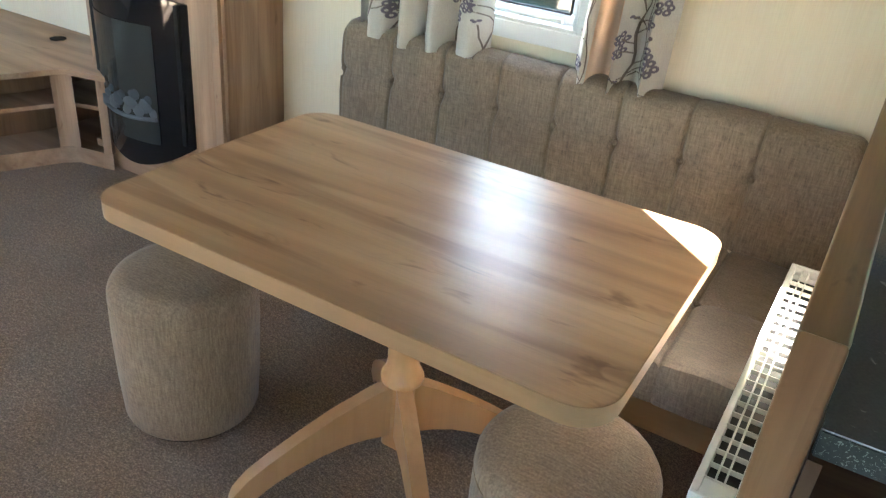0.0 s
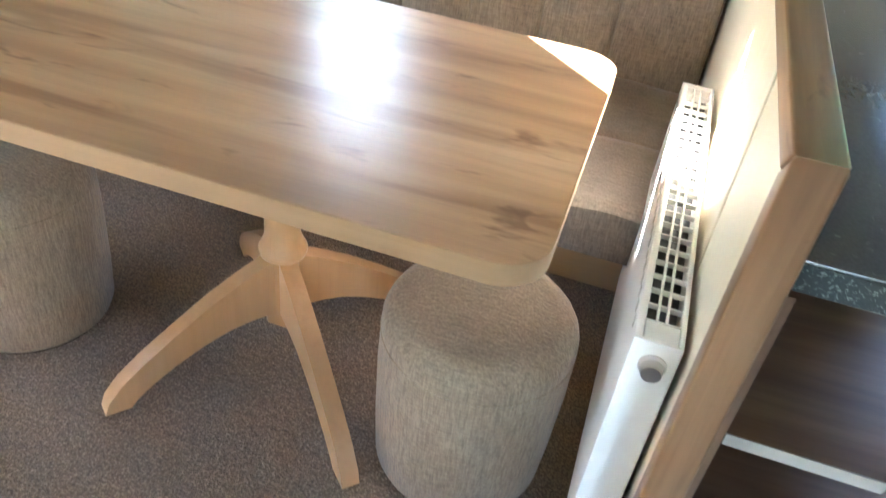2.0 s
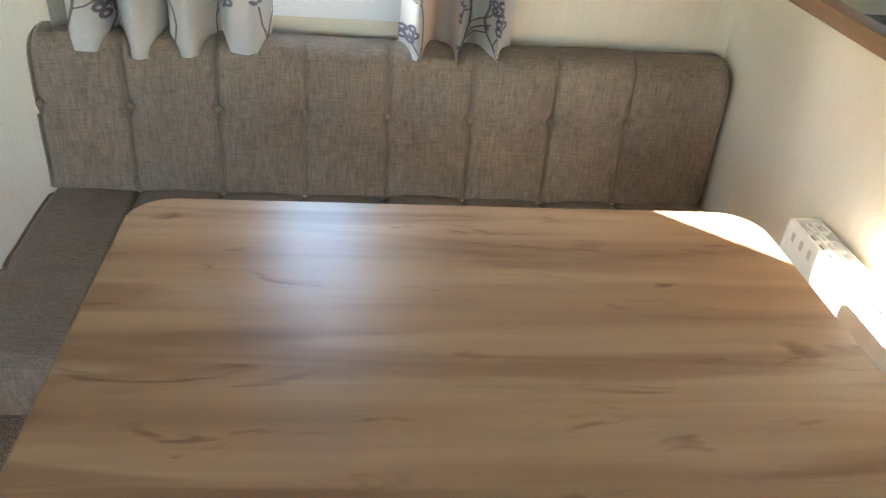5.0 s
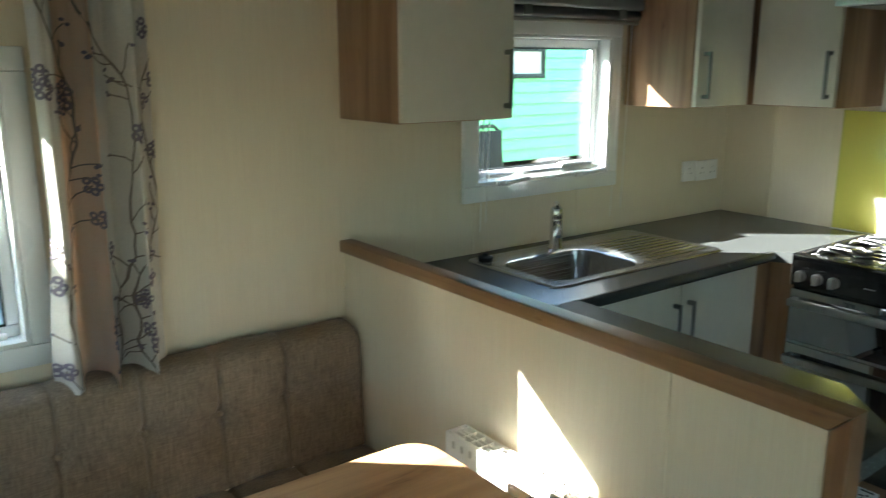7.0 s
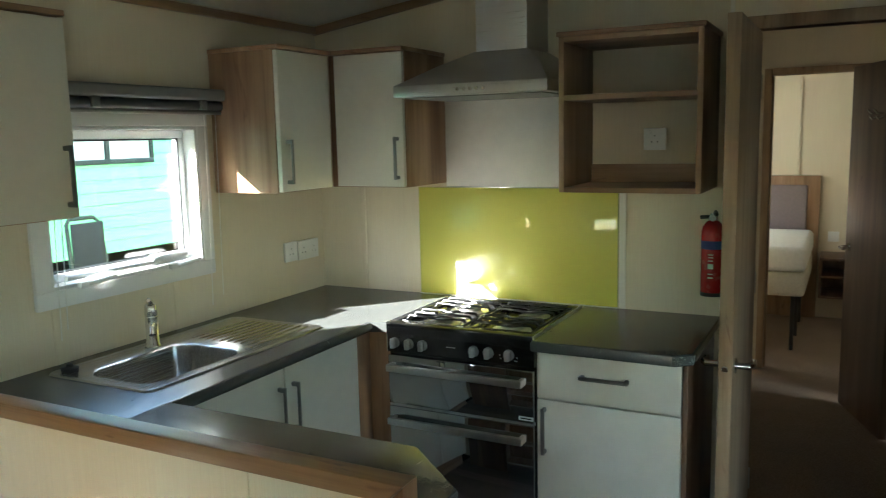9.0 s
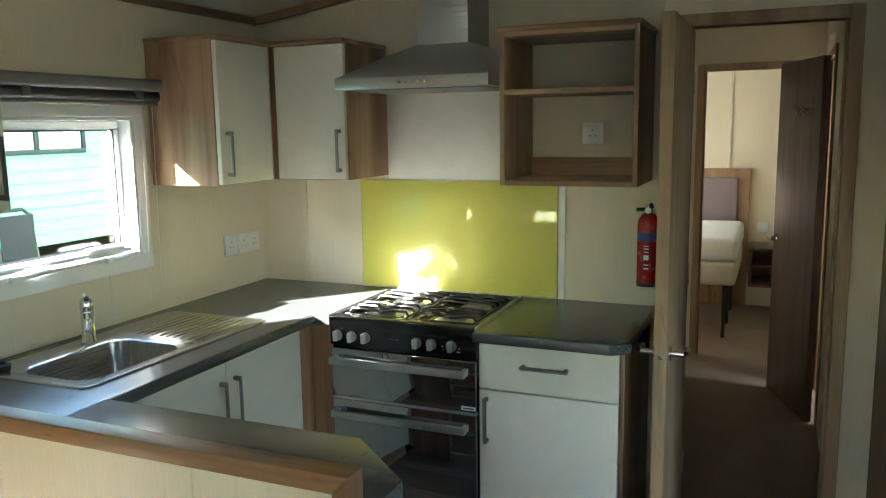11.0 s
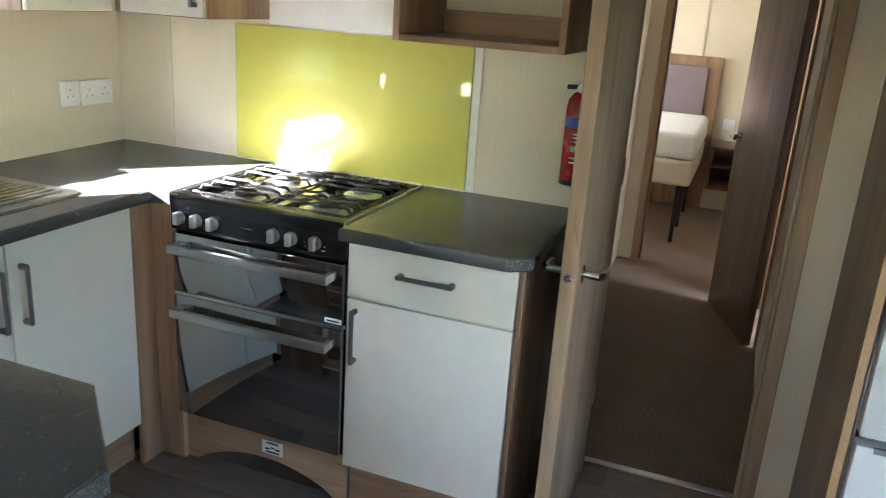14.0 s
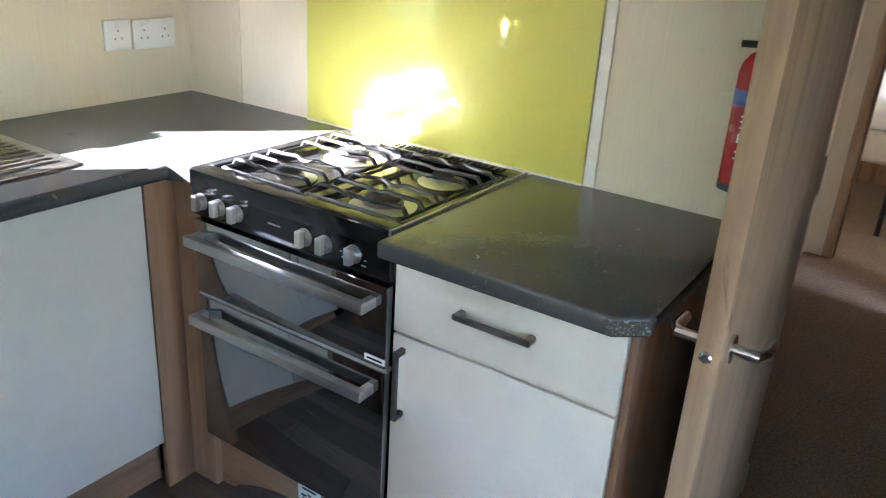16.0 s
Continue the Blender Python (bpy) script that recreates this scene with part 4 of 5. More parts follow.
for a in ((0.088, BOWL[0] - 0.012, 1.70, NORTH), (BOWL[0] - 0.012, BOWL[1] + 0.012, BOWL[3] + 0.012, NORTH), (BOWL[0] - 0.012, BOWL[1] + 0.012, 1.70, BOWL[2] - 0.012), (BOWL[1] + 0.012, 1.425, 1.70, NORTH), (1.425, EAST, 1.70, NORTH)):
    part("slab", box(*a, WT0, WT1), SLATE, wt)
part("corner_slab", prism(bmesh.new(), [(1.425, 1.70), (1.455, 1.637), (EAST, 1.637), (EAST, 1.70)], WT0, WT1), SLATE, wt)
nose = bmesh.new()
tube(nose, [(0.448, 1.699, 0.891), (1.425, 1.699, 0.891)], 0.0185, 14)
part("rolled_edge", nose, SLATE, wt)
wt2 = thing("end_worktop", (1.7, 0.77, WT0), "dark slate-effect laminate worktop beside the cooker", "worktop")
part("slab", prism(bmesh.new(), [(1.398, 1.043), (1.398, 0.57), (1.438, 0.522), (EAST, 0.522), (EAST, 1.043)], WT0, WT1, "z", 0.007, 3), SLATE, wt2)
part("corner_trim", prism(bmesh.new(), [(1.395, 0.572), (1.395, 0.58), (1.399, 0.58), (1.442, 0.524), (1.453, 0.524), (1.453, 0.519), (1.438, 0.519)], WT0 + 0.006, WT1 - 0.006, "z"), SLATE_EDGE, wt2, "speckled grey cut corner")

# ---- cabinets ----


def bar_handle(bm_name, parent, p, axis, length, out):
    """Satin D-handle: a flat bar on two short feet; out is the way it stands proud."""
    p, out = Vector(p), Vector(out)
    ax = {"x": Vector((1, 0, 0)), "y": Vector((0, 1, 0)), "z": Vector((0, 0, 1))}[axis]
    side = ax.cross(out)
    bm = bmesh.new()

    def slab(c, l, d, w):
        vs = []
        for i in (-1, 1):
            for j in (-1, 1):
                for k in (-1, 1):
                    vs.append(bm.verts.new(c + ax * l * i / 2 + out * d * j / 2 + side * w * k / 2))
        fs = [bm.faces.new([vs[i] for i in q]) for q in ((0, 1, 3, 2), (4, 6, 7, 5), (0, 4, 5, 1), (2, 3, 7, 6), (0, 2, 6, 4), (1, 5, 7, 3))]
        bmesh.ops.bevel(bm, geom=list({e for f in fs for e in f.edges}), offset=0.002, segments=2, affect="EDGES")
    slab(p + out * 0.026, length, 0.007, 0.013)
    for i in (-1, 1):
        slab(p + out * 0.0135 + ax * (length / 2 - 0.008) * i, 0.014, 0.027, 0.013)
    return part(bm_name, bm, HANDLE, parent, "dark satin nickel bar handle")


base = thing("sink_cabinet", (0.95, 2.0, 0), "cream two-door sink cabinet with satin bar handles", "cabinet", "kitchen base cabinets")
part("body", box(0.46, 1.386, 1.742, 2.28, 0.15, 0.70), OAK["z"], base)
part("body_rail", box(0.46, 1.386, 1.742, 1.78, 0.70, 0.871), OAK["x"], base)
part("plinth", box(0.46, 1.40, 1.775, 1.79, 0.0, 0.15), OAK["x"], base, "oak-effect plinth")
for x0, x1, hx in ((0.53, 0.948, 0.917), (0.953, 1.378, 0.988)):
    d = part("door", box(x0, x1, 1.72, 1.74, 0.152, 0.866, 0.0025), CREAM, base)
    bar_handle("handle", d, (hx, 1.72, 0.725), "z", 0.165, (0, -1, 0))
part("filler", box(0.455, 0.526, 1.723, 1.742, 0.152, 0.866, 0.002), CREAM, base)
post = thing("corner_post", (1.45, 1.7, 0), "oak-effect corner post between sink cabinet and cooker", "panel")
part("front_face", box(1.384, 1.47, 1.722, 1.74, 0.0, 0.871, 0.002), OAK["z"], post)
part("side_face", box(1.47, 1.49, 1.632, 1.74, 0.0, 0.871, 0.002), OAK["z"], post)

bar = thing("open_shelf_unit", (0.26, 1.2, 0), "dark oak-effect open end shelves under the breakfast bar", "shelf unit")
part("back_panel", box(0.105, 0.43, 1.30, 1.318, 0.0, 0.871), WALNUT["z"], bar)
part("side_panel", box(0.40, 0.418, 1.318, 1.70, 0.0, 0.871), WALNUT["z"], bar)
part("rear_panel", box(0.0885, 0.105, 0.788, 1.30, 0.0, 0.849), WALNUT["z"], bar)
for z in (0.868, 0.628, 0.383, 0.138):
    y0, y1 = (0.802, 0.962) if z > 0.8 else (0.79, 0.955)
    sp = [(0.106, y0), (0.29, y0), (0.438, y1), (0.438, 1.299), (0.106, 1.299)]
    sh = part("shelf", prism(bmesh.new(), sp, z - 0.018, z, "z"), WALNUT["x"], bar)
    eb = bmesh.new()
    prism(eb, [(0.106, y0 - 0.0025), (0.2912, y0 - 0.0025), (0.4405, y1 - 0.0007), (0.4405, 1.299), (0.4385, 1.299), (0.4385, y1), (0.2902, y0 - 0.0005), (0.106, y0 - 0.0005)], z - 0.0185, z + 0.0008, "z")
    part("edge_band", eb, SHELF_EDGE, sh, "pale shelf edging")

unit = thing("drawer_cabinet", (1.7, 0.78, 0), "cream base cabinet with one drawer above a door", "cabinet", "kitchen base cabinets")
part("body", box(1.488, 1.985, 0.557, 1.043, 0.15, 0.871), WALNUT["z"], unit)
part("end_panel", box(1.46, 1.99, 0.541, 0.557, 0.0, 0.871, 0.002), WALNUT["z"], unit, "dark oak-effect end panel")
part("plinth", box(1.51, 1.525, 0.557, 1.043, 0.0, 0.15), OAK["y"], unit, "oak-effect plinth")
dr = part("drawer_front", box(1.457, 1.484, 0.56, 1.042, 0.696, 0.866, 0.0025), CREAM, unit)
bar_handle("handle", dr, (1.457, 0.806, 0.79), "y", 0.165, (-1, 0, 0))
d = part("door", box(1.457, 1.484, 0.56, 1.042, 0.156, 0.691, 0.0025), CREAM, unit)
bar_handle("handle", d, (1.457, 1.014, 0.585), "z", 0.165, (-1, 0, 0))


def wall_cabinet(name, x0, x1, y0, y1, z0, z1, label, face, door_span, handle_at):
    c = thing(name, ((x0 + x1) / 2, (y0 + y1) / 2, z0), label, "wall cabinet", "kitchen wall cabinets")
    part("body", box(x0, x1, y0, y1, z0, z1, 0.002), OAK["z"], c, "oak-effect carcass")
    a, b = door_span
    if face == "south":
        d = part("door", box(a, b, y0 - 0.02, y0 - 0.001, z0 + 0.004, z1 - 0.004, 0.0025), CREAM, c)
        bar_handle("handle", d, (handle_at, y0 - 0.02, z0 + 0.115), "z", 0.165, (0, -1, 0))
        part("top_lip", box(x0 - 0.004, x1, y0 - 0.03, y1, z1, z1 + 0.016, 0.003), OAK["x"], c)
    else:
        d = part("door", box(x0 - 0.02, x0 - 0.001, a, b, z0 + 0.004, z1 - 0.004, 0.0025), CREAM, c)
        bar_handle("handle", d, (x0 - 0.02, handle_at, z0 + 0.115), "z", 0.165, (-1, 0, 0))
        part("top_lip", box(x0 - 0.03, x1, y0 - 0.004, y1, z1, z1 + 0.016, 0.003), OAK["y"], c)
    return c


wall_cabinet("wall_cabinet", 0.05, 0.436, 1.993, NORTH, 1.394, 1.925, "cream-fronted oak-effect wall cabinet beside the window", "south", (0.05, 0.437), 0.407)
wall_cabinet("wall_cabinet", 1.31, 1.647, 1.997, NORTH, 1.396, 1.92, "cream-fronted wall cabinet with a sunlit oak-effect side", "south", (1.314, 1.63), 1.347)
wall_cabinet("wall_cabinet", 1.667, EAST, 1.648, 2.0, 1.398, 1.92, "cream-fronted oak-effect wall cabinet next to the cooker hood", "west", (1.652, 1.962), 1.676)

shelf = thing("open_wall_shelf", (1.83, 0.77, 1.394), "oak-effect open wall shelf with two compartments", "shelf unit")
SX0, SX1, SY0, SY1, SZ0, SZ1 = 1.649, EAST - 0.001, 0.546, 1.028, 1.388, 1.92
part("side_panel", box(SX0, SX1, SY0, SY0 + 0.018, SZ0, SZ1, 0.001), OAK["z"], shelf)
part("side_panel", box(SX0, SX1, SY1 - 0.018, SY1, SZ0, SZ1, 0.001), OAK["z"], shelf)
for nm, z in (("bottom_board", SZ0), ("middle_shelf", 1.705), ("top_board", SZ1 - 0.018)):
    part(nm, box(SX0, SX1, SY0 + 0.018, SY1 - 0.018, z, z + 0.018, 0.001), OAK["y"], shelf)
part("top_lip", box(SX0 - 0.01, SX1, SY0 - 0.008, SY1 + 0.006, SZ1, SZ1 + 0.016, 0.003), OAK["y"], shelf)
part("back_batten", box(SX1 - 0.02, SX1, SY0 + 0.018, SY1 - 0.018, SZ0 + 0.018, SZ0 + 0.085), OAK["y"], shelf)

# splashback and the pale board above it
sp = thing("glass_splashback", (EAST, 1.33, 0.912), "glossy lime green glass splashback behind the cooker", "splashback")
part("glass", box(EAST - 0.008, EAST - 0.001, 0.9075, 1.7805, 0.914, 1.3765, 0.0015), LIME, sp)
for y0, y1 in ((0.906, 0.9073), (1.7807, 1.782)):
    part("polished_edge", box(EAST - 0.0085, EAST - 0.001, y0, y1, 0.914, 1.378), PALE_LIME, sp, "pale polished glass edge")
part("sealant_bead", prism(bmesh.new(), [(EAST - 0.014, 0.9105), (EAST - 0.001, 0.9105), (EAST - 0.001, 0.9138), (EAST - 0.0085, 0.9138)], 0.906, 1.782, "y"), SOCKET, sp, "white sealant bead")
hbk = thing("hood_backboard", (EAST, 1.33, 1.388), "pale stone-effect board between splashback and hood", "panel")
part("board", box(EAST - 0.006, EAST - 0.001, 1.03, 1.646, 1.3815, 1.76, 0.001), STONE, hbk)
part("lower_trim", box(EAST - 0.0095, EAST - 0.001, 1.03, 1.646, 1.3785, 1.3812, 0.0005), NICKEL, hbk, "thin metal trim")

# ---- cooker hood ----
hood = thing("cooker_hood", (1.77, 1.33, 1.735), "brushed steel chimney cooker hood on the kitchen partition", "cooker hood")
HX0, HY0, HY1 = 1.55, 1.034, 1.634
part("canopy_rim", box(HX0, EAST, HY0, HY1, 1.737, 1.778, 0.003), STEEL, hood)
bm = bmesh.new()
lo = [(HX0, HY0), (EAST, HY0), (EAST, HY1), (HX0, HY1)]
mid = [(1.655, 1.10), (EAST, 1.10), (EAST, 1.50), (1.655, 1.50)]
hi = [(1.765, 1.185), (EAST, 1.185), (EAST, 1.398), (1.765, 1.398)]
rings = [[bm.verts.new((*p, z)) for p in q] for q, z in ((lo, 1.778), (mid, 1.85), (hi, 1.905))]
for a, b in zip(rings, rings[1:]):
    for k in range(4):
        bm.faces.new((a[k], a[(k + 1) % 4], b[(k + 1) % 4], b[k]))
bm.faces.new(rings[0][::-1])
bm.faces.new(rings[-1])
part("canopy", bm, STEEL, hood)
part("chimney", box(1.768, EAST, 1.19, 1.394, 1.905, 2.30, 0.002), STEEL, hood)
part("filter", box(HX0 + 0.03, EAST - 0.04, HY0 + 0.03, HY1 - 0.03, 1.733, 1.738), GREYBLIND, hood, "grey grease filter")
for k in range(5):
    part("push_button", lathe(bmesh.new(), [(0.007, 0), (0.006, 0.004)], (HX0, 1.37 - 0.025 * k, 1.757), "-x", 12), CHROME, hood)

# ---- cooker ----
CX0, CX1, CY0, CY1 = 1.447, 1.985, 1.048, 1.632
ck = thing("gas_cooker", (1.7, 1.33, 0), "black freestanding gas cooker with double oven and steel handles", "cooker")
part("carcass", box(CX0 + 0.02, CX1, CY0, CY1, 0.18, 0.868, 0.003), BLACK, ck)
part("control_panel", box(CX0, CX0 + 0.022, CY0, CY1, 0.80, 0.893, 0.004), BLACK, ck)
part("side_trim", box(CX0 + 0.004, CX0 + 0.02, CY1 - 0.001, CY1 + 0.004, 0.80, 0.88, 0.001), CHROME, ck)
for a in ((CX0 - 0.004, CX0 + 0.05, CY0, CY1), (CX1 - 0.055, CX1, CY0, CY1), (CX0 + 0.05, CX1 - 0.055, CY0, CY0 + 0.022), (CX0 + 0.05, CX1 - 0.055, CY1 - 0.022, CY1)):
    part("hob_rim", box(*a, 0.868, 0.911, 0.003), BLACK, ck)
part("hob_well", box(CX0 + 0.045, CX1 - 0.05, CY0 + 0.018, CY1 - 0.018, 0.868, 0.888), BLACK, ck)
part("edge_trim", box(CX0 - 0.005, CX1, CY0 - 0.003, CY0 + 0.004, 0.9, 0.9135, 0.001), STEEL, ck, "bright steel edge trim")
for k in range(26):
    y = 1.10 + 0.017 * k
    part("vent_slot", box(CX1 - 0.042, CX1 - 0.015, y, y + 0.009, 0.9105, 0.9135), IRON, ck)
BURN = [(1.60, 1.19, 0.045), (1.60, 1.47, 0.036), (1.83, 1.19, 0.032), (1.83, 1.47, 0.048)]
for x, y, r in BURN:
    b = part("burner", lathe(bmesh.new(), [(r + 0.028, 0), (r + 0.03, 0.003), (r + 0.006, 0.008), (r, 0.009), (r, 0.017), (r - 0.004, 0.018)], (x, y, 0.888), "z", 28), STEEL, ck, "steel burner ring")
    part("burner_cap", lathe(bmesh.new(), [(r - 0.006, 0), (r - 0.004, 0.004), (r - 0.01, 0.008), (0.004, 0.009)], (x, y, 0.906), "z", 28), IRON, b)
for gy0, gy1 in ((CY0 + 0.03, 1.335), (1.345, CY1 - 0.03)):
    ym, hw = (gy0 + gy1) / 2, (gy1 - gy0) / 2
    g = bmesh.new()
    ends = [(1.515, gy0 + 0.006), (1.515, gy1 - 0.006), (1.92, gy1 - 0.006), (1.92, gy0 + 0.006)]
    tube(g, [(x, y, 0.905) for x, y in ends + ends[:1]], 0.0045, 6)
    grate = part("pan_support", g, IRON, ck, "black wavy pan support")
    for i, x in enumerate((1.545, 1.60, 1.655, 1.775, 1.83, 1.885)):
        pts = []
        for k in range(21):
            s = -1 + k / 10
            bend = 0.009 * math.exp(-((abs(s) - 0.3) / 0.17) ** 2) * (-1 if i % 3 == 0 else 1 if i % 3 == 2 else 0)
            z = 0.922 - 0.016 * max(0.0, abs(s) - 0.9) / 0.1 - (0.004 if abs(s) < 0.12 else 0.0)
            pts.append((x + bend, ym + hw * 0.96 * s, z))
        part("bar", tube(bmesh.new(), pts, 0.0052, 8), IRON, grate)
    for x, y in ends:
        part("foot", tube(bmesh.new(), [(x, y, 0.906), (x, y, 0.886)], 0.006, 7), IRON, grate)
KNOBS = (1.598, 1.538, 1.481, 1.275, 1.218, 1.141)
for y in KNOBS:
    kb = lathe(bmesh.new(), [(0.02, 0.0), (0.02, 0.002), (0.018, 0.004), (0.0172, 0.011), (0.016, 0.0125)], (CX0, y, 0.838), "-x", 28)
    k = part("knob", kb, KNOB, ck, "satin steel knob")
    part("grip", box(CX0 - 0.025, CX0 - 0.009, y - 0.0085, y + 0.0085, 0.8195, 0.8565, 0.003, 3), NICKEL, k, "flat satin nickel grip")
    part("mark", lathe(bmesh.new(), [(0.005, 0), (0.005, 0.0012)], (CX0 + 0.0002, y + 0.009, 0.8735), "-x", 14), SOCKET, ck)
    part("mark_centre", lathe(bmesh.new(), [(0.003, 0), (0.003, 0.0006)], (CX0 - 0.001, y + 0.0085, 0.874), "-x", 10), BLACK, ck)
    part("mark", lathe(bmesh.new(), [(0.0022, 0), (0.0022, 0.0012)], (CX0 + 0.0002, y - 0.0105, 0.8735), "-x", 10), SOCKET, ck)
for dy, dz, w in ((0.034, -0.004, 0.006), (0.03, -0.016, 0.005), (-0.026, -0.02, 0.012), (-0.03, -0.008, 0.005)):
    part("dial_print", box(CX0 - 0.001, CX0 + 0.001, 1.141 + dy - w / 2, 1.141 + dy + w / 2, 0.838 + dz, 0.8405 + dz), SOCKET, ck)
part("name_bar", box(CX0 - 0.001, CX0 + 0.001, 1.347, 1.383, 0.84, 0.8435), NICKEL, ck, "pale maker's name bar")


def oven_door(z0, z1, hz):
    d = part("oven_door", box(CX0 - 0.002, CX0 + 0.019, CY0 + 0.003, CY1 - 0.003, z0, z1, 0.004), DOORGLASS, ck, "glossy black glass oven door")
    h = bmesh.new()
    bx(h, CX0 - 0.05, CX0 - 0.03, CY0 + 0.03, CY1 - 0.02, hz - 0.014, hz + 0.012, 0.003)
    for y in (CY0 + 0.03, CY1 - 0.038):
        bx(h, CX0 - 0.034, CX0 - 0.001, y, y + 0.018, hz - 0.013, hz + 0.011, 0.003)
    part("handle", h, STEEL, d, "brushed steel bar handle")
    return d


up = oven_door(0.602, 0.79, 0.752)
oven_door(0.188, 0.592, 0.548)
part("vent_gap", box(CX0 + 0.004, CX0 + 0.02, CY0 + 0.003, CY1 - 0.003, 0.592, 0.602), STEEL, ck)
part("rating_label", box(CX0 - 0.0035, CX0 - 0.0015, 1.052, 1.105, 0.612, 0.626), SOCKET, up, "small white label with unreadable print")
part("label_print", box(CX0 - 0.0045, CX0 - 0.003, 1.058, 1.098, 0.617, 0.621), DARK, up)
# arched plinth under the cooker
arch = [(CY0, 0.0), (CY0 + 0.04, 0.0)] + [(CY0 + 0.04 + (CY1 - CY0 - 0.08) * k / 16, 0.075 * math.sin(math.pi * k / 16) ** 0.7) for k in range(1, 16)] + [(CY1 - 0.04, 0.0), (CY1, 0.0), (CY1, 0.178), (CY0, 0.178)]
pl = solo("cooker_plinth", prism(bmesh.new(), arch, 1.492, 1.508, "x"), OAK["y"], (1.5, 1.33, 0), "oak-effect arched plinth under the cooker", "plinth")
part("plinth_return", box(1.4925, 1.5075, CY1 + 0.0005, CY1 + 0.009, 0, 0.178), OAK["z"], pl)
lab = thing("warning_label", (1.49, 1.30, 0.1), "small white warning label stuck on the plinth", "label")
part("backing", box(1.4895, 1.4915, 1.27, 1.345, 0.095, 0.14), SOCKET, lab)
for k, (a, b, z) in enumerate(((1.285, 1.33, 0.131), (1.28, 1.297, 0.112), (1.301, 1.312, 0.116), (1.317, 1.333, 0.11), (1.282, 1.33, 0.1))):
    part("print_bar", box(1.4885, 1.4898, a, b, z, z + 0.005), DARK, lab)

# ---- sink and tap ----
sink = thing("steel_sink", (0.88, 2.0, 0.91), "stainless steel inset sink with a ribbed drainer", "sink")
bm = bmesh.new()


def loop(rect, r, z, inset=0.0):
    x0, x1, y0, y1 = rect
    return [bm.verts.new((x, y, z)) for x, y in rrect(x0 + inset, x1 - inset, y0 + inset, y1 - inset, r, 6)]


loops = [loop(SINK, 0.03, 0.9105), loop(SINK, 0.03, 0.9155, 0.003), loop(SINK, 0.028, 0.9155, 0.012), loop(SINK, 0.026, 0.913, 0.02), loop(BOWL, 0.07, 0.9128, -0.008), loop(BOWL, 0.066, 0.908, 0.0), loop(BOWL, 0.06, 0.80, 0.012), loop(BOWL, 0.055, 0.775, 0.035)]
for a, b in zip(loops, loops[1:]):
    for k in range(len(a)):
        bm.faces.new((a[k], a[(k + 1) % len(a)], b[(k + 1) % len(a)], b[k]))
bm.faces.new(loops[-1])
part("basin", bm, STEEL_X, sink)
for k in range(10):
    y = 1.865 + 0.031 * k
    part("drainer_rib", tube(bmesh.new(), [(0.985, y, 0.911), (1.0, y, 0.9138), (1.262, y, 0.9138), (1.275, y, 0.911)], 0.0042, 8), STEEL_X, sink)
part("waste", lathe(bmesh.new(), [(0.035, 0), (0.036, 0.003), (0.02, 0.001)], (0.725, 1.99, 0.775), "z", 24), CHROME, sink)
part("plug", lathe(bmesh.new(), [(0.024, 0), (0.026, 0.012), (0.012, 0.016), (0.008, 0.024)], (0.525, 2.19, 0.914), "z", 20), RUBBER, sink, "black rubber plug")
part("overflow", lathe(bmesh.new(), [(0.014, 0), (0.013, 0.003)], (0.955, 1.87, 0.9135), "z", 16), CHROME, sink)
tap = thing("mixer_tap", (0.845, 2.19, 0.9135), "chrome single-lever mixer tap behind the sink", "tap")
TX, TY = 0.845, 2.185
part("body", lathe(bmesh.new(), [(0.027, 0), (0.027, 0.005), (0.022, 0.011), (0.021, 0.1), (0.0215, 0.104), (0.0205, 0.106), (0.0215, 0.108), (0.0205, 0.14), (0.016, 0.147)], (TX, TY, 0.9135), "z", 24), CHROME, tap)
part("spout", tube(bmesh.new(), [(TX - 0.004, TY - 0.005, 0.985), (TX - 0.045, TY - 0.05, 1.0), (TX - 0.09, TY - 0.1, 1.0), (TX - 0.098, TY - 0.108, 0.985)], [0.013, 0.012, 0.011, 0.011], 14), CHROME, tap)
part("lever", tube(bmesh.new(), [(TX, TY, 1.05), (TX - 0.012, TY - 0.012, 1.067), (TX - 0.042, TY - 0.04, 1.082), (TX - 0.05, TY - 0.048, 1.084)], [0.013, 0.011, 0.009, 0.006], 12), CHROME, tap)

# ---- sockets and switches ----


def socket(x0, x1, z0, z1, gangs, label):
    s = thing("wall_socket", ((x0 + x1) / 2, NORTH, z0), label, "socket", "sockets")
    part("plate", box(x0, x1, NORTH - 0.012, NORTH - 0.0005, z0, z1, 0.003), SOCKET, s)
    for g in range(gangs):
        cx = x0 + (x1 - x0) * (g + 0.5) / gangs
        for dx, dz in ((0, 0.012), (-0.011, -0.01), (0.011, -0.01)):
            part("pin_hole", box(cx + dx - 0.002, cx + dx + 0.002, NORTH - 0.0125, NORTH - 0.0115, (z0 + z1) / 2 + dz - 0.003, (z0 + z1) / 2 + dz + 0.003), GREYBLIND, s)
        part("rocker", box(cx - 0.008, cx + 0.008, NORTH - 0.0145, NORTH - 0.0115, z1 - 0.022, z1 - 0.01, 0.001), SOCKET, s)


socket(1.698, 1.784, 1.062, 1.148, 1, "single white wall socket above the worktop")
socket(1.792, 1.94, 1.058, 1.144, 2, "double white wall socket above the worktop")
ss = thing("shelf_socket", (EAST, 0.77, 1.53), "single white socket on the wall inside the open shelf", "socket", "sockets")
part("plate", box(EAST - 0.012, EAST - 0.0005, 0.73, 0.812, 1.524, 1.606, 0.003), SOCKET, ss)
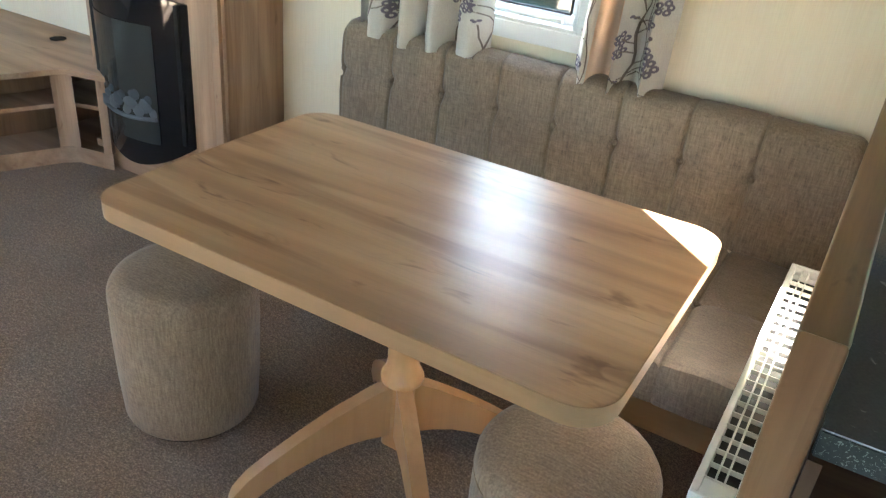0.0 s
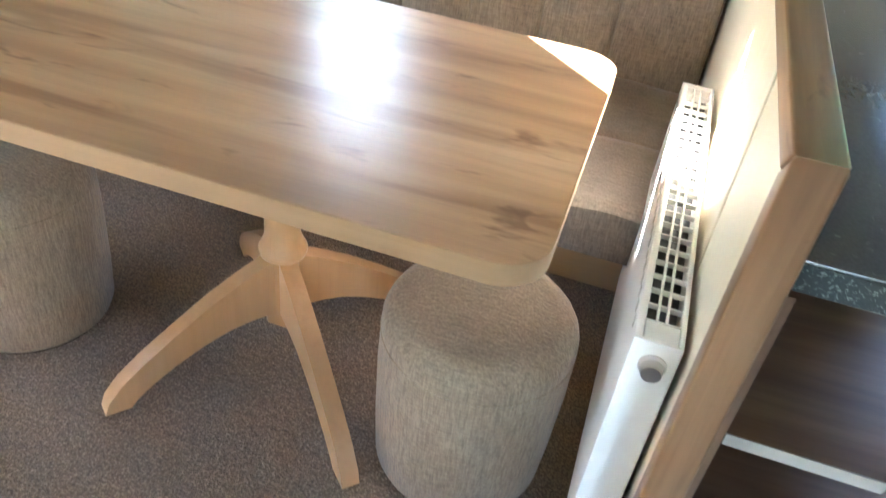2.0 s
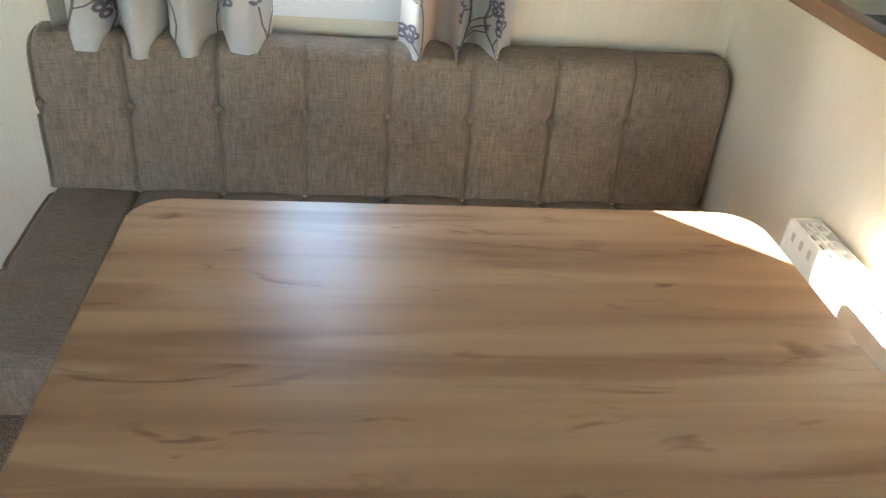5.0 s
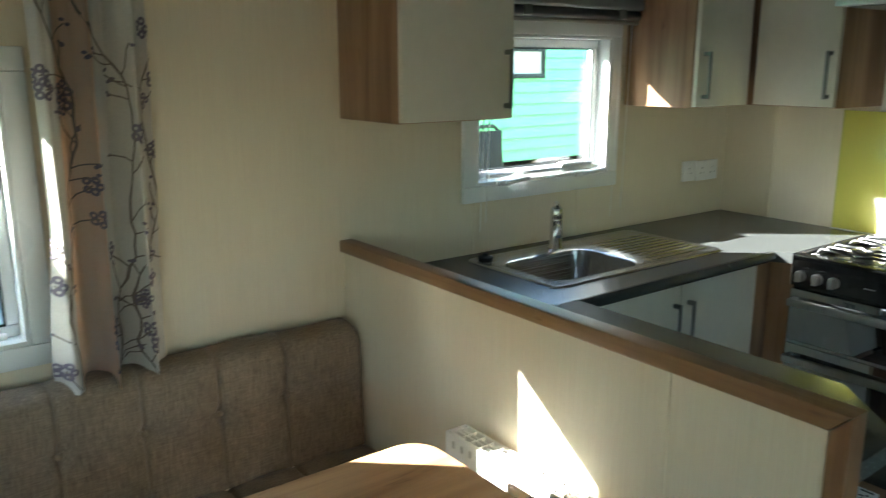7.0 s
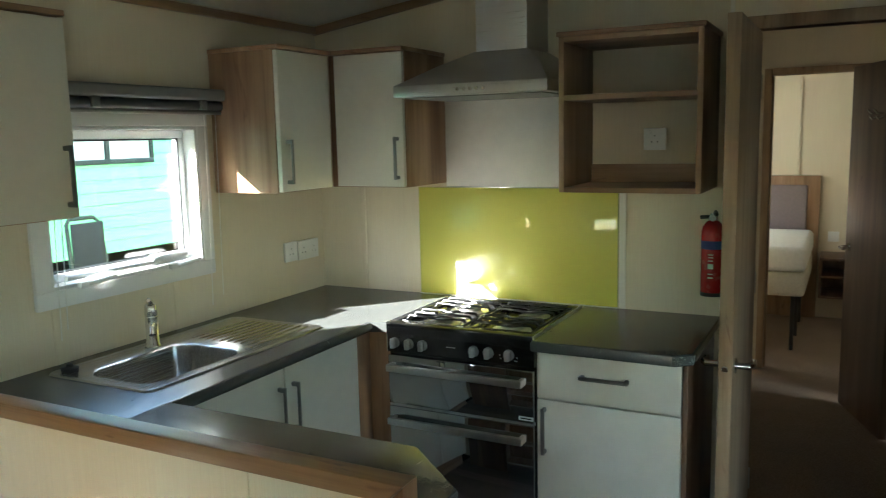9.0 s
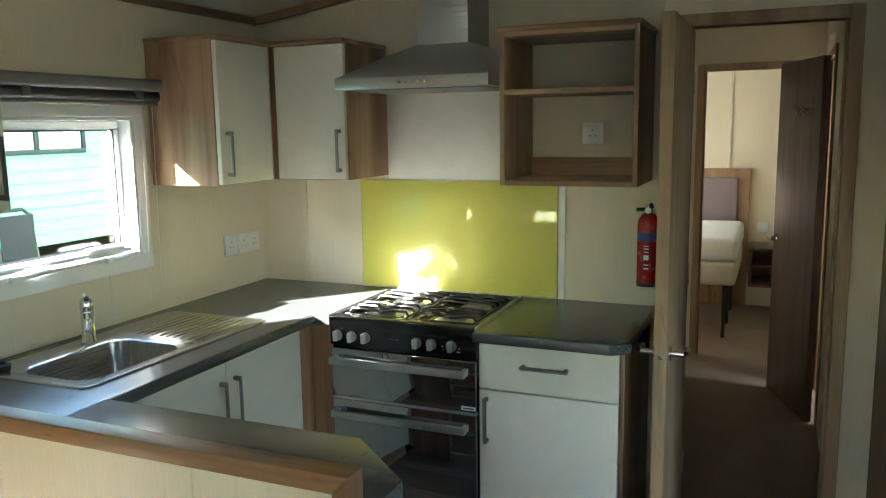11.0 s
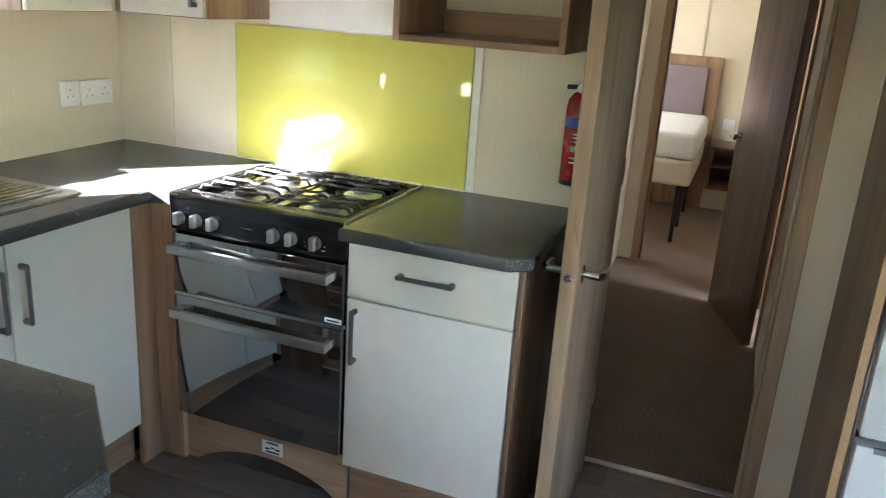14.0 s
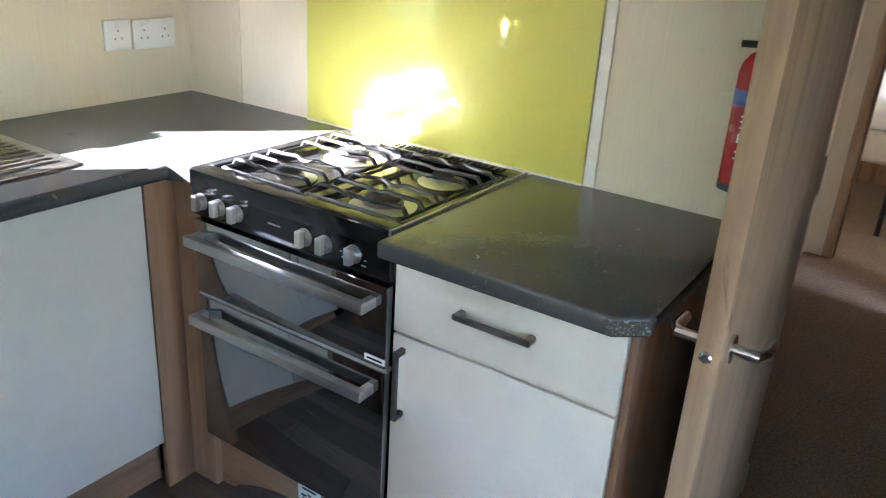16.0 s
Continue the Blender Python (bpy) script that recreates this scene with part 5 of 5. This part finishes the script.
for dy, dz in ((0, 0.012), (-0.011, -0.01), (0.011, -0.01)):
    part("pin_hole", box(EAST - 0.0128, EAST - 0.0115, 0.771 + dy - 0.002, 0.771 + dy + 0.002, 1.565 + dz - 0.003, 1.565 + dz + 0.003), GREYBLIND, ss)
part("rocker", box(EAST - 0.0145, EAST - 0.0115, 0.785, 0.8, 1.585, 1.597, 0.001), SOCKET, ss)

# ---- fire extinguisher ----
fe = thing("fire_extinguisher", (1.945, 0.548, 1.0), "red dry-powder fire extinguisher hung on the wall", "fire extinguisher")
FX, FY = 1.945, 0.548
part("cylinder", lathe(bmesh.new(), [(0.036, 0.0), (0.04, 0.004), (0.04, 0.225), (0.036, 0.245), (0.024, 0.262), (0.014, 0.268)], (FX, FY, 1.004), "z", 28), RED, fe)
part("foot_ring", lathe(bmesh.new(), [(0.0405, 0), (0.0405, 0.014)], (FX, FY, 0.998), "z", 28), RUBBER, fe)
part("band", lathe(bmesh.new(), [(0.0406, 0), (0.0406, 0.03)], (FX, FY, 1.17), "z", 28), BLUE_LABEL, fe, "blue label band")
for z0, z1 in ((1.066, 1.07), (1.08, 1.083), (1.1, 1.118), (1.128, 1.131), (1.14, 1.143), (1.15, 1.153)):
    part("label_print", box(FX - 0.0412, FX - 0.036, FY - 0.008, FY + 0.01, z0, z1), SOCKET, fe)
part("valve", lathe(bmesh.new(), [(0.014, 0), (0.016, 0.012), (0.013, 0.03)], (FX, FY, 1.268), "z", 16), CHROME, fe)
part("squeeze_lever", tube(bmesh.new(), [(FX, FY - 0.005, 1.296), (FX - 0.03, FY - 0.012, 1.305), (FX - 0.065, FY - 0.02, 1.30)], 0.007, 8), RUBBER, fe)
part("nozzle", tube(bmesh.new(), [(FX, FY + 0.01, 1.285), (FX, FY + 0.045, 1.282)], 0.007, 10), RUBBER, fe)
part("gauge", lathe(bmesh.new(), [(0.012, 0), (0.012, 0.008)], (FX - 0.014, FY, 1.282), "-x", 14), CHROME, fe)
part("bracket", box(FX + 0.04, EAST - 0.0005, FY - 0.015, FY + 0.015, 1.04, 1.25, 0.003), RUBBER, fe)

# ---- fridge freezer in its housing ----
fh = thing("fridge_housing", (1.7, -0.23, 0), "dark oak-effect tall end panel beside the fridge", "panel")
part("panel", box(1.425, EAST - 0.001, -0.245, -0.228, 0, 2.02), WALNUT["z"], fh)
part("edge_band", box(1.422, 1.4245, -0.246, -0.227, 0, 2.02), EDGING, fh, "pale front edging")
ff = thing("fridge_freezer", (1.7, -0.55, 0), "white upright fridge freezer with a dark door seal", "fridge freezer")
part("cabinet", box(1.49, 1.98, -0.81, -0.262, 0.02, 1.75, 0.004), WHITE, ff)
part("freezer_door", box(1.43, 1.478, -0.81, -0.262, 0.05, 0.612, 0.008), WHITE, ff)
part("fridge_door", box(1.43, 1.478, -0.81, -0.262, 0.63, 1.75, 0.008), WHITE, ff)
part("door_seal", box(1.478, 1.49, -0.805, -0.267, 0.06, 1.74), RUBBER, ff, "dark rubber door seal")
part("grip_recess", box(1.429, 1.44, -0.5, -0.3, 0.598, 0.6115), GREYBLIND, ff)
part("feet", box(1.5, 1.97, -0.8, -0.272, 0.0, 0.02), RUBBER, ff)

# ---- doors ----


def lever_set(parent, x, y, z, out, ax):
    """Lever handle on a round rose; out points away from the leaf, ax along the lever."""
    p, out, ax = Vector((x, y, z)), Vector(out), Vector(ax)
    bm = bmesh.new()
    tube(bm, [p, p + out * 0.006], 0.024, 20)
    tube(bm, [p, p + out * 0.045, p + out * 0.052 + ax * 0.014, p + out * 0.052 + ax * 0.066], [0.0105, 0.0105, 0.011, 0.0095], 14)
    part("lever_handle", bm, CHROME, parent, "chrome lever handle")


hd = thing("hall_door", (1.75, 0.405, 0), "open pale oak-effect hallway door with chrome levers", "door")
leaf = part("leaf", box(1.442, 2.02, 0.41, 0.45, 0.008, 1.925, 0.002), DOOR_OAK, hd)
part("latch_bolt", lathe(bmesh.new(), [(0.010, 0), (0.010, 0.004), (0.007, 0.007)], (1.4405, 0.4305, 0.872), "-x", 16), CHROME, leaf)
lever_set(leaf, 1.495, 0.41, 0.872, (0, -1, 0), (1, 0, 0))
lever_set(leaf, 1.495, 0.45, 0.872, (0, 1, 0), (1, 0, 0))
for z in (0.25, 1.0, 1.7):
    part("hinge", tube(bmesh.new(), [(2.024, 0.412, z), (2.024, 0.412, z + 0.08)], 0.006, 10), NICKEL, hd)

wd = thing("washroom_door", (3.63, 0.015, 0), "dark oak-effect washroom door standing half open", "door")
hinge, free = Vector((3.427, -0.07, 0)), Vector((3.975, 0.125, 0))
dv = (free - hinge).normalized()
nv = Vector((-dv.y, dv.x, 0))
c = [hinge, free, free + nv * -0.035, hinge + nv * -0.035]
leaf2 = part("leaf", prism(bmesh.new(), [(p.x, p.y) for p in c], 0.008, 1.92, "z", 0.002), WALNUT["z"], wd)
hp = hinge + dv * 0.525 + Vector((0, 0, 0.93))
lever_set(leaf2, hp.x, hp.y, hp.z, nv, -dv)
for k in (0.16, 0.24):
    q = hinge + dv * k + Vector((0, 0, 1.66))
    part("coat_hook", tube(bmesh.new(), [q, q + nv * 0.03, q + nv * 0.045 + Vector((0, 0, 0.02))], 0.006, 8), CHROME, leaf2, "small chrome coat hook")
    part("coat_hook", tube(bmesh.new(), [q - Vector((0, 0, 0.02)), q + nv * 0.02 - Vector((0, 0, 0.03)), q + nv * 0.035 - Vector((0, 0, 0.015))], 0.005, 8), CHROME, leaf2)

# ---- bedroom ----
bed = thing("single_bed", (5.6, 0.9, 0), "bare white mattress on a cream bed base with steel legs", "bed")
part("base", box(5.0, 6.15, 0.37, 1.6, 0.41, 0.585, 0.03, 3), BASEFAB, bed)
part("mattress", box(5.0, 6.15, 0.365, 1.6, 0.585, 0.765, 0.045, 4), MATTRESS, bed, "white quilted mattress")
for x in (5.1, 5.55, 6.05):
    part("leg", tube(bmesh.new(), [(x, 0.45, 0.42), (x, 0.45, 0.0)], 0.014, 10), RUBBER, bed)
hb = thing("headboard", (6.26, 0.8, 0.6), "oak-effect headboard with a padded mauve panel", "headboard")
part("board", box(6.255, 6.299, 0.335, 1.6, 0.0, 1.20, 0.004), OAK["z"], hb)
part("padded_panel", box(6.225, 6.256, 0.43, 1.5, 0.66, 1.125, 0.012, 3), MAUVE, hb, "mauve padded panel")
bs = thing("bedside_cabinet", (6.1, 0.15, 0), "small oak-effect wall-hung bedside cabinet with open niches", "cabinet")
for nm, a in (("top", (5.9, 6.299, -0.06, 0.31, 0.545, 0.565)), ("side", (5.9, 6.299, 0.292, 0.31, 0.24, 0.545)), ("side", (5.9, 6.299, -0.06, -0.042, 0.24, 0.545)), ("shelf", (5.9, 6.28, -0.042, 0.292, 0.405, 0.421)), ("back", (6.28, 6.299, -0.042, 0.292, 0.24, 0.545)), ("bottom", (5.9, 6.28, -0.042, 0.292, 0.24, 0.258))):
    part(nm, box(*a, 0.001), WALNUT["x"], bs)
sw = thing("light_switch", (6.29, 0.22, 0.66), "white bedside switch on the wall", "switch")
part("plate", box(6.29, 6.2995, 0.18, 0.265, 0.65, 0.735, 0.003), SOCKET, sw)
part("rocker", box(6.287, 6.291, 0.21, 0.235, 0.675, 0.71, 0.001), SOCKET, sw)
structure("trim_bedroom_strip", box(6.292, 6.299, 0.5, 0.525, 1.2, 2.1, 0.001), WALL, "cream cover strip over a bedroom wall joint")

# ---- fireplace and corner television unit ----
fp = thing("fireplace_surround", (-2.45, 2.15, 0), "tall oak-effect fireplace cabinet against the wall", "fireplace")
part("side_panel", box(-2.018, -2.0, 2.0, NORTH, 0, 1.95, 0.002), OAK["z"], fp)
part("pilaster", box(-2.055, -2.018, 1.985, NORTH, 0, 1.95, 0.003), OAK["z"], fp)
part("recess_panel", box(-2.78, -2.055, 2.03, NORTH, 0, 1.95), OAK["z"], fp)
part("base_rail", box(-2.78, -2.055, 2.0, 2.03, 0.0, 0.10, 0.002), OAK["x"], fp)
fire = thing("electric_fire", (-2.52, 1.98, 0.1), "curved black glass electric fire with grey log bed", "electric fire")
bm = bmesh.new()
rows = []
FXA, FXB = -2.745, -2.212
for i in range(25):
    t = i / 24
    x = FXA + (FXB - FXA) * t
    s = 2 * t - 1
    y = 2.025 - 0.085 * (1 - s * s)
    dip = 0.095 + 0.105 * s * s
    rows.append([bm.verts.new((x, y + d, z)) for d in (0, 0.012) for z in (dip, 0.755 + 0.025 * (1 - s * s))])
for a, b in zip(rows, rows[1:]):
    bm.faces.new((a[0], b[0], b[1], a[1]))
    bm.faces.new((a[2], a[3], b[3], b[2]))
    bm.faces.new((a[1], b[1], b[3], a[3]))
    bm.faces.new((a[0], a[2], b[2], b[0]))
bm.faces.new((rows[0][0], rows[0][1], rows[0][3], rows[0][2]))
bm.faces.new((rows[-1][0], rows[-1][2], rows[-1][3], rows[-1][1]))
part("glass_front", bm, BLACKGLASS, fire, "bowed glossy black glass")
part("backing_box", box(-2.72, -2.235, 2.0, 2.03, 0.21, 0.75), DARK, fire)
vb = bmesh.new()
for i in range(16):
    t0, t1 = i / 16, (i + 1) / 16
    q = []
    for t, z in ((t0, 0.2), (t1, 0.2), (t1, 0.665), (t0, 0.665)):
        x = -2.705 + 0.37 * t
        s = 2 * (x - FXA) / (FXB - FXA) - 1
        q.append(vb.verts.new((x, 2.025 - 0.085 * (1 - s * s) - 0.0025, z)))
    vb.faces.new(q)
part("viewing_window", vb, painted("smoky_grey_glass", (0.035, 0.036, 0.03), 0.08, 0.1), fire, "smoky viewing window")
rng = random.Random(5)


def fire_y(x):
    q = 2 * (x - FXA) / (FXB - FXA) - 1
    return 2.025 - 0.085 * (1 - q * q)


tray = bmesh.new()
tube(tray, [(-2.70 + 0.36 * k / 14, fire_y(-2.70 + 0.36 * k / 14) - 0.004, 0.292 + 0.00028 * (k - 7) ** 2) for k in range(15)], 0.009, 8)
part("ember_tray", tray, EMBER[0], fire, "pale curved ember tray")
for k in range(16):
    x = -2.69 + 0.0225 * k + rng.uniform(-0.006, 0.006)
    r = rng.uniform(0.016, 0.03)
    pb = bmesh.new()
    bmesh.ops.create_icosphere(pb, subdivisions=2, radius=r)
    for v in pb.verts:
        v.co *= 1 + 0.4 * noise.noise(v.co * 45 + Vector((k, 0, 0)))
        v.co.x *= 1.25
        v.co.y *= 0.25
    bmesh.ops.translate(pb, verts=pb.verts, vec=(x, fire_y(x) - 0.003, 0.325 + 0.03 * (k % 3) + rng.uniform(-0.008, 0.008)))
    part("pebble", pb, EMBER[k % 3], fire, "grey ember stone")

tv = thing("corner_tv_unit", (-3.2, 1.7, 0), "oak-effect corner television shelf unit with open niches", "tv unit")
TVZ = 0.41
top = [(-2.79, NORTH), (-2.775, 2.03), (-2.62, 1.955), (-2.80, 1.918), (-2.835, 1.88), (-2.93, 1.64), (-3.25, 0.92), (-3.95, 0.92), (-4.15, NORTH)]
part("top_board", prism(bmesh.new(), top, TVZ - 0.022, TVZ, "z", 0.003), OAK["x"], tv)
inner = [(-2.80, NORTH), (-2.79, 2.03), (-2.64, 1.965), (-2.815, 1.932), (-2.86, 1.88), (-2.965, 1.64), (-3.28, 0.95), (-3.93, 0.95), (-4.12, NORTH)]
deep = [(-2.80, NORTH - 0.02), (-2.80, 2.05), (-2.70, 2.0), (-2.83, 1.96), (-2.885, 1.89), (-2.99, 1.65), (-3.31, 0.98), (-3.9, 0.98), (-4.1, NORTH - 0.02)]
part("shelf", prism(bmesh.new(), deep, 0.235, 0.252, "z"), OAK["x"], tv)
part("base_board", prism(bmesh.new(), inner, 0.0, 0.07, "z", 0.002), OAK["x"], tv)
part("corner_post", prism(bmesh.new(), [(-2.80, 1.934), (-2.835, 1.918), (-2.862, 1.88), (-2.885, 1.895), (-2.83, 1.955)], 0.07, TVZ - 0.022, "z"), OAK["z"], tv)
part("side_post", prism(bmesh.new(), [(-2.645, 1.967), (-2.685, 1.957), (-2.70, 1.985), (-2.66, 1.995)], 0.07, TVZ - 0.022, "z"), OAK["z"], tv)
part("back_panel", prism(bmesh.new(), [(-3.05, NORTH - 0.03), (-3.07, 1.95), (-3.42, 1.0), (-3.45, 1.0), (-3.10, 1.96), (-3.08, NORTH - 0.03)], 0.07, TVZ - 0.022, "z"), WALNUT["z"], tv)
part("cable_grommet", lathe(bmesh.new(), [(0.035, 0), (0.035, 0.003), (0.02, 0.004)], (-3.19, 2.165, TVZ), "z", 20), DARK, tv, "dark round cable grommet")

# ---- outside ----
nb = thing("neighbour_caravan", (2.0, 6.0, -0.1), "mint green clad static caravan standing next door", "caravan")
NY = 5.5
zz = [0.71 + 0.1 * k for k in range(19)]
# Dark box paints in the shade beneath the open caravan floor.
part("void_shade_box", box(-8, 12, NY + 0.95, NY + 3.2, 0.2, 0.72), DARK, nb)
for k, z in enumerate(zz):
    b = bmesh.new()
    prism(b, [(NY - 0.022, z), (NY + 0.06, z), (NY + 0.06, z + 0.1), (NY - 0.002, z + 0.1)], -8, 12, "x")
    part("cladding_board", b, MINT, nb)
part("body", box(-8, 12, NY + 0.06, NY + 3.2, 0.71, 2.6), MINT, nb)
part("roof", prism(bmesh.new(), [(NY - 0.15, 2.56), (NY + 3.35, 2.56), (NY + 3.3, 2.7), (NY + 1.6, 3.0), (NY - 0.1, 2.7)], -8.1, 12.1, "x"), GREYBLIND, nb, "grey shallow roof")
# Unseen bay and roof added to keep low sun off the sofa seat.
part("sun_block_bay", box(-8, -4.25, NY - 0.01, NY + 3.2, 2.6, 3.36), MINT, nb, "unseen mint green bay added to shade the sofa seat")
part("sun_block_roof", prism(bmesh.new(), [(NY - 0.15, 3.34), (NY + 3.35, 3.34), (NY + 1.6, 3.7), (NY - 0.15, 3.42)], -8.1, -4.2, "x"), GREYBLIND, nb, "grey roof on the added sun-blocking bay")
part("chassis_rail", box(-8, 12, NY + 0.1, NY + 0.2, 0.48, 0.6), DECKWOOD, nb)
for wx0, wx1 in ((3.0, 3.95), (-3.4, -2.4), (7.5, 8.6)):
    fr = bmesh.new()
    wz0, wz1 = 1.43, 2.3
    mid = (wx0 + wx1) / 2
    for a in ((wx0, wx1, wz0, wz0 + 0.04), (wx0, wx1, wz1 - 0.04, wz1), (wx0, wx0 + 0.035, wz0 + 0.04, wz1 - 0.04), (wx1 - 0.035, wx1, wz0 + 0.04, wz1 - 0.04), (mid - 0.02, mid + 0.02, wz0 + 0.04, wz1 - 0.04), (wx0 + 0.035, wx1 - 0.035, 1.66, 1.69)):
        bx(fr, a[0], a[1], NY - 0.05, NY - 0.02, a[2], a[3], 0.003)
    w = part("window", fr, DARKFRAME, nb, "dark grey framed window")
    part("net_curtain", box(wx0 + 0.03, wx1 - 0.03, NY - 0.032, NY - 0.024, wz0 + 0.03, wz1 - 0.03), painted("pale_net_%d" % int(wx0 + 9), (0.3, 0.36, 0.32), 0.5, 0.15, 5.0), w, "pale net curtain")
for px in (-6, -3.2, -0.4, 2.4, 5.2, 8):
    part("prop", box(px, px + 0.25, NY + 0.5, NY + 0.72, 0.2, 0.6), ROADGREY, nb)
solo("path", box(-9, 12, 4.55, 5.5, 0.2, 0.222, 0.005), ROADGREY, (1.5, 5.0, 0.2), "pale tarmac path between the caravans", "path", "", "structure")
gb = thing("garden_box", (-0.5, 5.75, 0.2), "weathered timber storage box with pale green lid by the next caravan", "box")
part("side", box(-0.76, -0.1, 5.6, 5.9, 0.2, 0.45, 0.01), DECKWOOD, gb)
for k in range(3):
    part("lid_board", box(-0.79, -0.08, 5.57 + 0.12 * k, 5.685 + 0.12 * k, 0.45, 0.505, 0.006), PALE_TIMBER, gb, "pale green lid board")
pipe = thing("drain_pipe", (-1.1, 5.7, 0.56), "white drain pipe slung under the next caravan", "pipe")
part("run", tube(bmesh.new(), [(-1.6, 5.8, 0.6), (-1.1, 5.78, 0.585), (-0.75, 5.77, 0.575)], 0.02, 10), PVC, pipe)
part("drop", tube(bmesh.new(), [(-0.75, 5.77, 0.575), (-0.74, 5.77, 0.4), (-0.74, 5.77, 0.2)], 0.02, 10), PVC, pipe)
deck = thing("decking", (2.2, 4.1, -0.1), "weathered timber deck beside the next caravan", "deck")
for k in range(9):
    part("deck_board", box(0.9, 4.6, 3.7 + 0.13 * k, 3.82 + 0.13 * k, 0.42, 0.45, 0.004), DECKWOOD, deck)
for x in (1.0, 2.7, 4.4):
    for y in (3.75, 4.75):
        part("deck_post", box(x, x + 0.1, y, y + 0.1, -0.25 if y < 4 else 0.2, 0.42), DECKWOOD, deck)
oc = thing("garden_chair", (2.08, 4.1, 0.45), "grey folding garden chair on the deck", "chair")
def chair_back(x0, x1, y, z0, z1):
    return [(x0, y, z0), (x0 - 0.005, y + 0.03, (z0 + z1) / 2), (x0 + 0.01, y + 0.07, z1 - 0.03), (x0 + 0.04, y + 0.08, z1), (x1 - 0.04, y + 0.08, z1), (x1 - 0.01, y + 0.07, z1 - 0.03), (x1 + 0.005, y + 0.03, (z0 + z1) / 2), (x1, y, z0)]
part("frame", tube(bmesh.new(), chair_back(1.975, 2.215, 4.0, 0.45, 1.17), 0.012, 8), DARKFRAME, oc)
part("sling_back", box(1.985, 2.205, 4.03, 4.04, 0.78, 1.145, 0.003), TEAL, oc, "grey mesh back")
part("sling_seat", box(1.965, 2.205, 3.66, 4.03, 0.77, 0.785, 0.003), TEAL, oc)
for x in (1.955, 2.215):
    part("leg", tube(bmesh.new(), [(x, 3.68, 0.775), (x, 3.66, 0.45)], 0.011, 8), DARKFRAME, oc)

crate = thing("storage_crate", (1.86, 4.25, 0.45), "blue plastic crate on the neighbouring deck", "crate")
part("body", box(1.76, 1.95, 4.15, 4.4, 0.45, 0.80, 0.015), BLUE_PLASTIC, crate)
part("rim", box(1.75, 1.96, 4.14, 4.41, 0.78, 0.81, 0.008), BLUE_PLASTIC, crate)

# ---- kitchen floor planks ----
pw, plen = 0.145, 0.92
mesh_cache = {}
for i in range(14):
    x = 0.062 + i * pw
    if x + pw > 2.085 + 0.002:
        wid = 2.085 - x
    else:
        wid = pw
    y = SOUTH - (i * 0.37) % plen
    while y < 1.76:
        y0, y1 = max(y, SOUTH), min(y + plen, 1.80)
        if y1 - y0 > 0.02 and wid > 0.01:
            key = (round(wid, 3), round(y1 - y0, 3))
            if key not in mesh_cache:
                mesh_cache[key] = mesh_of("plank", box(0.0006, wid - 0.0006, 0.0006, key[1] - 0.0006, 0, 0.004), VINYL, (0, 0, 0), True)
            o = new("plank", mesh_cache[key])
            o.location = (x, y0, -0.004)
            o.parent = vinyl_floor
        y += plen
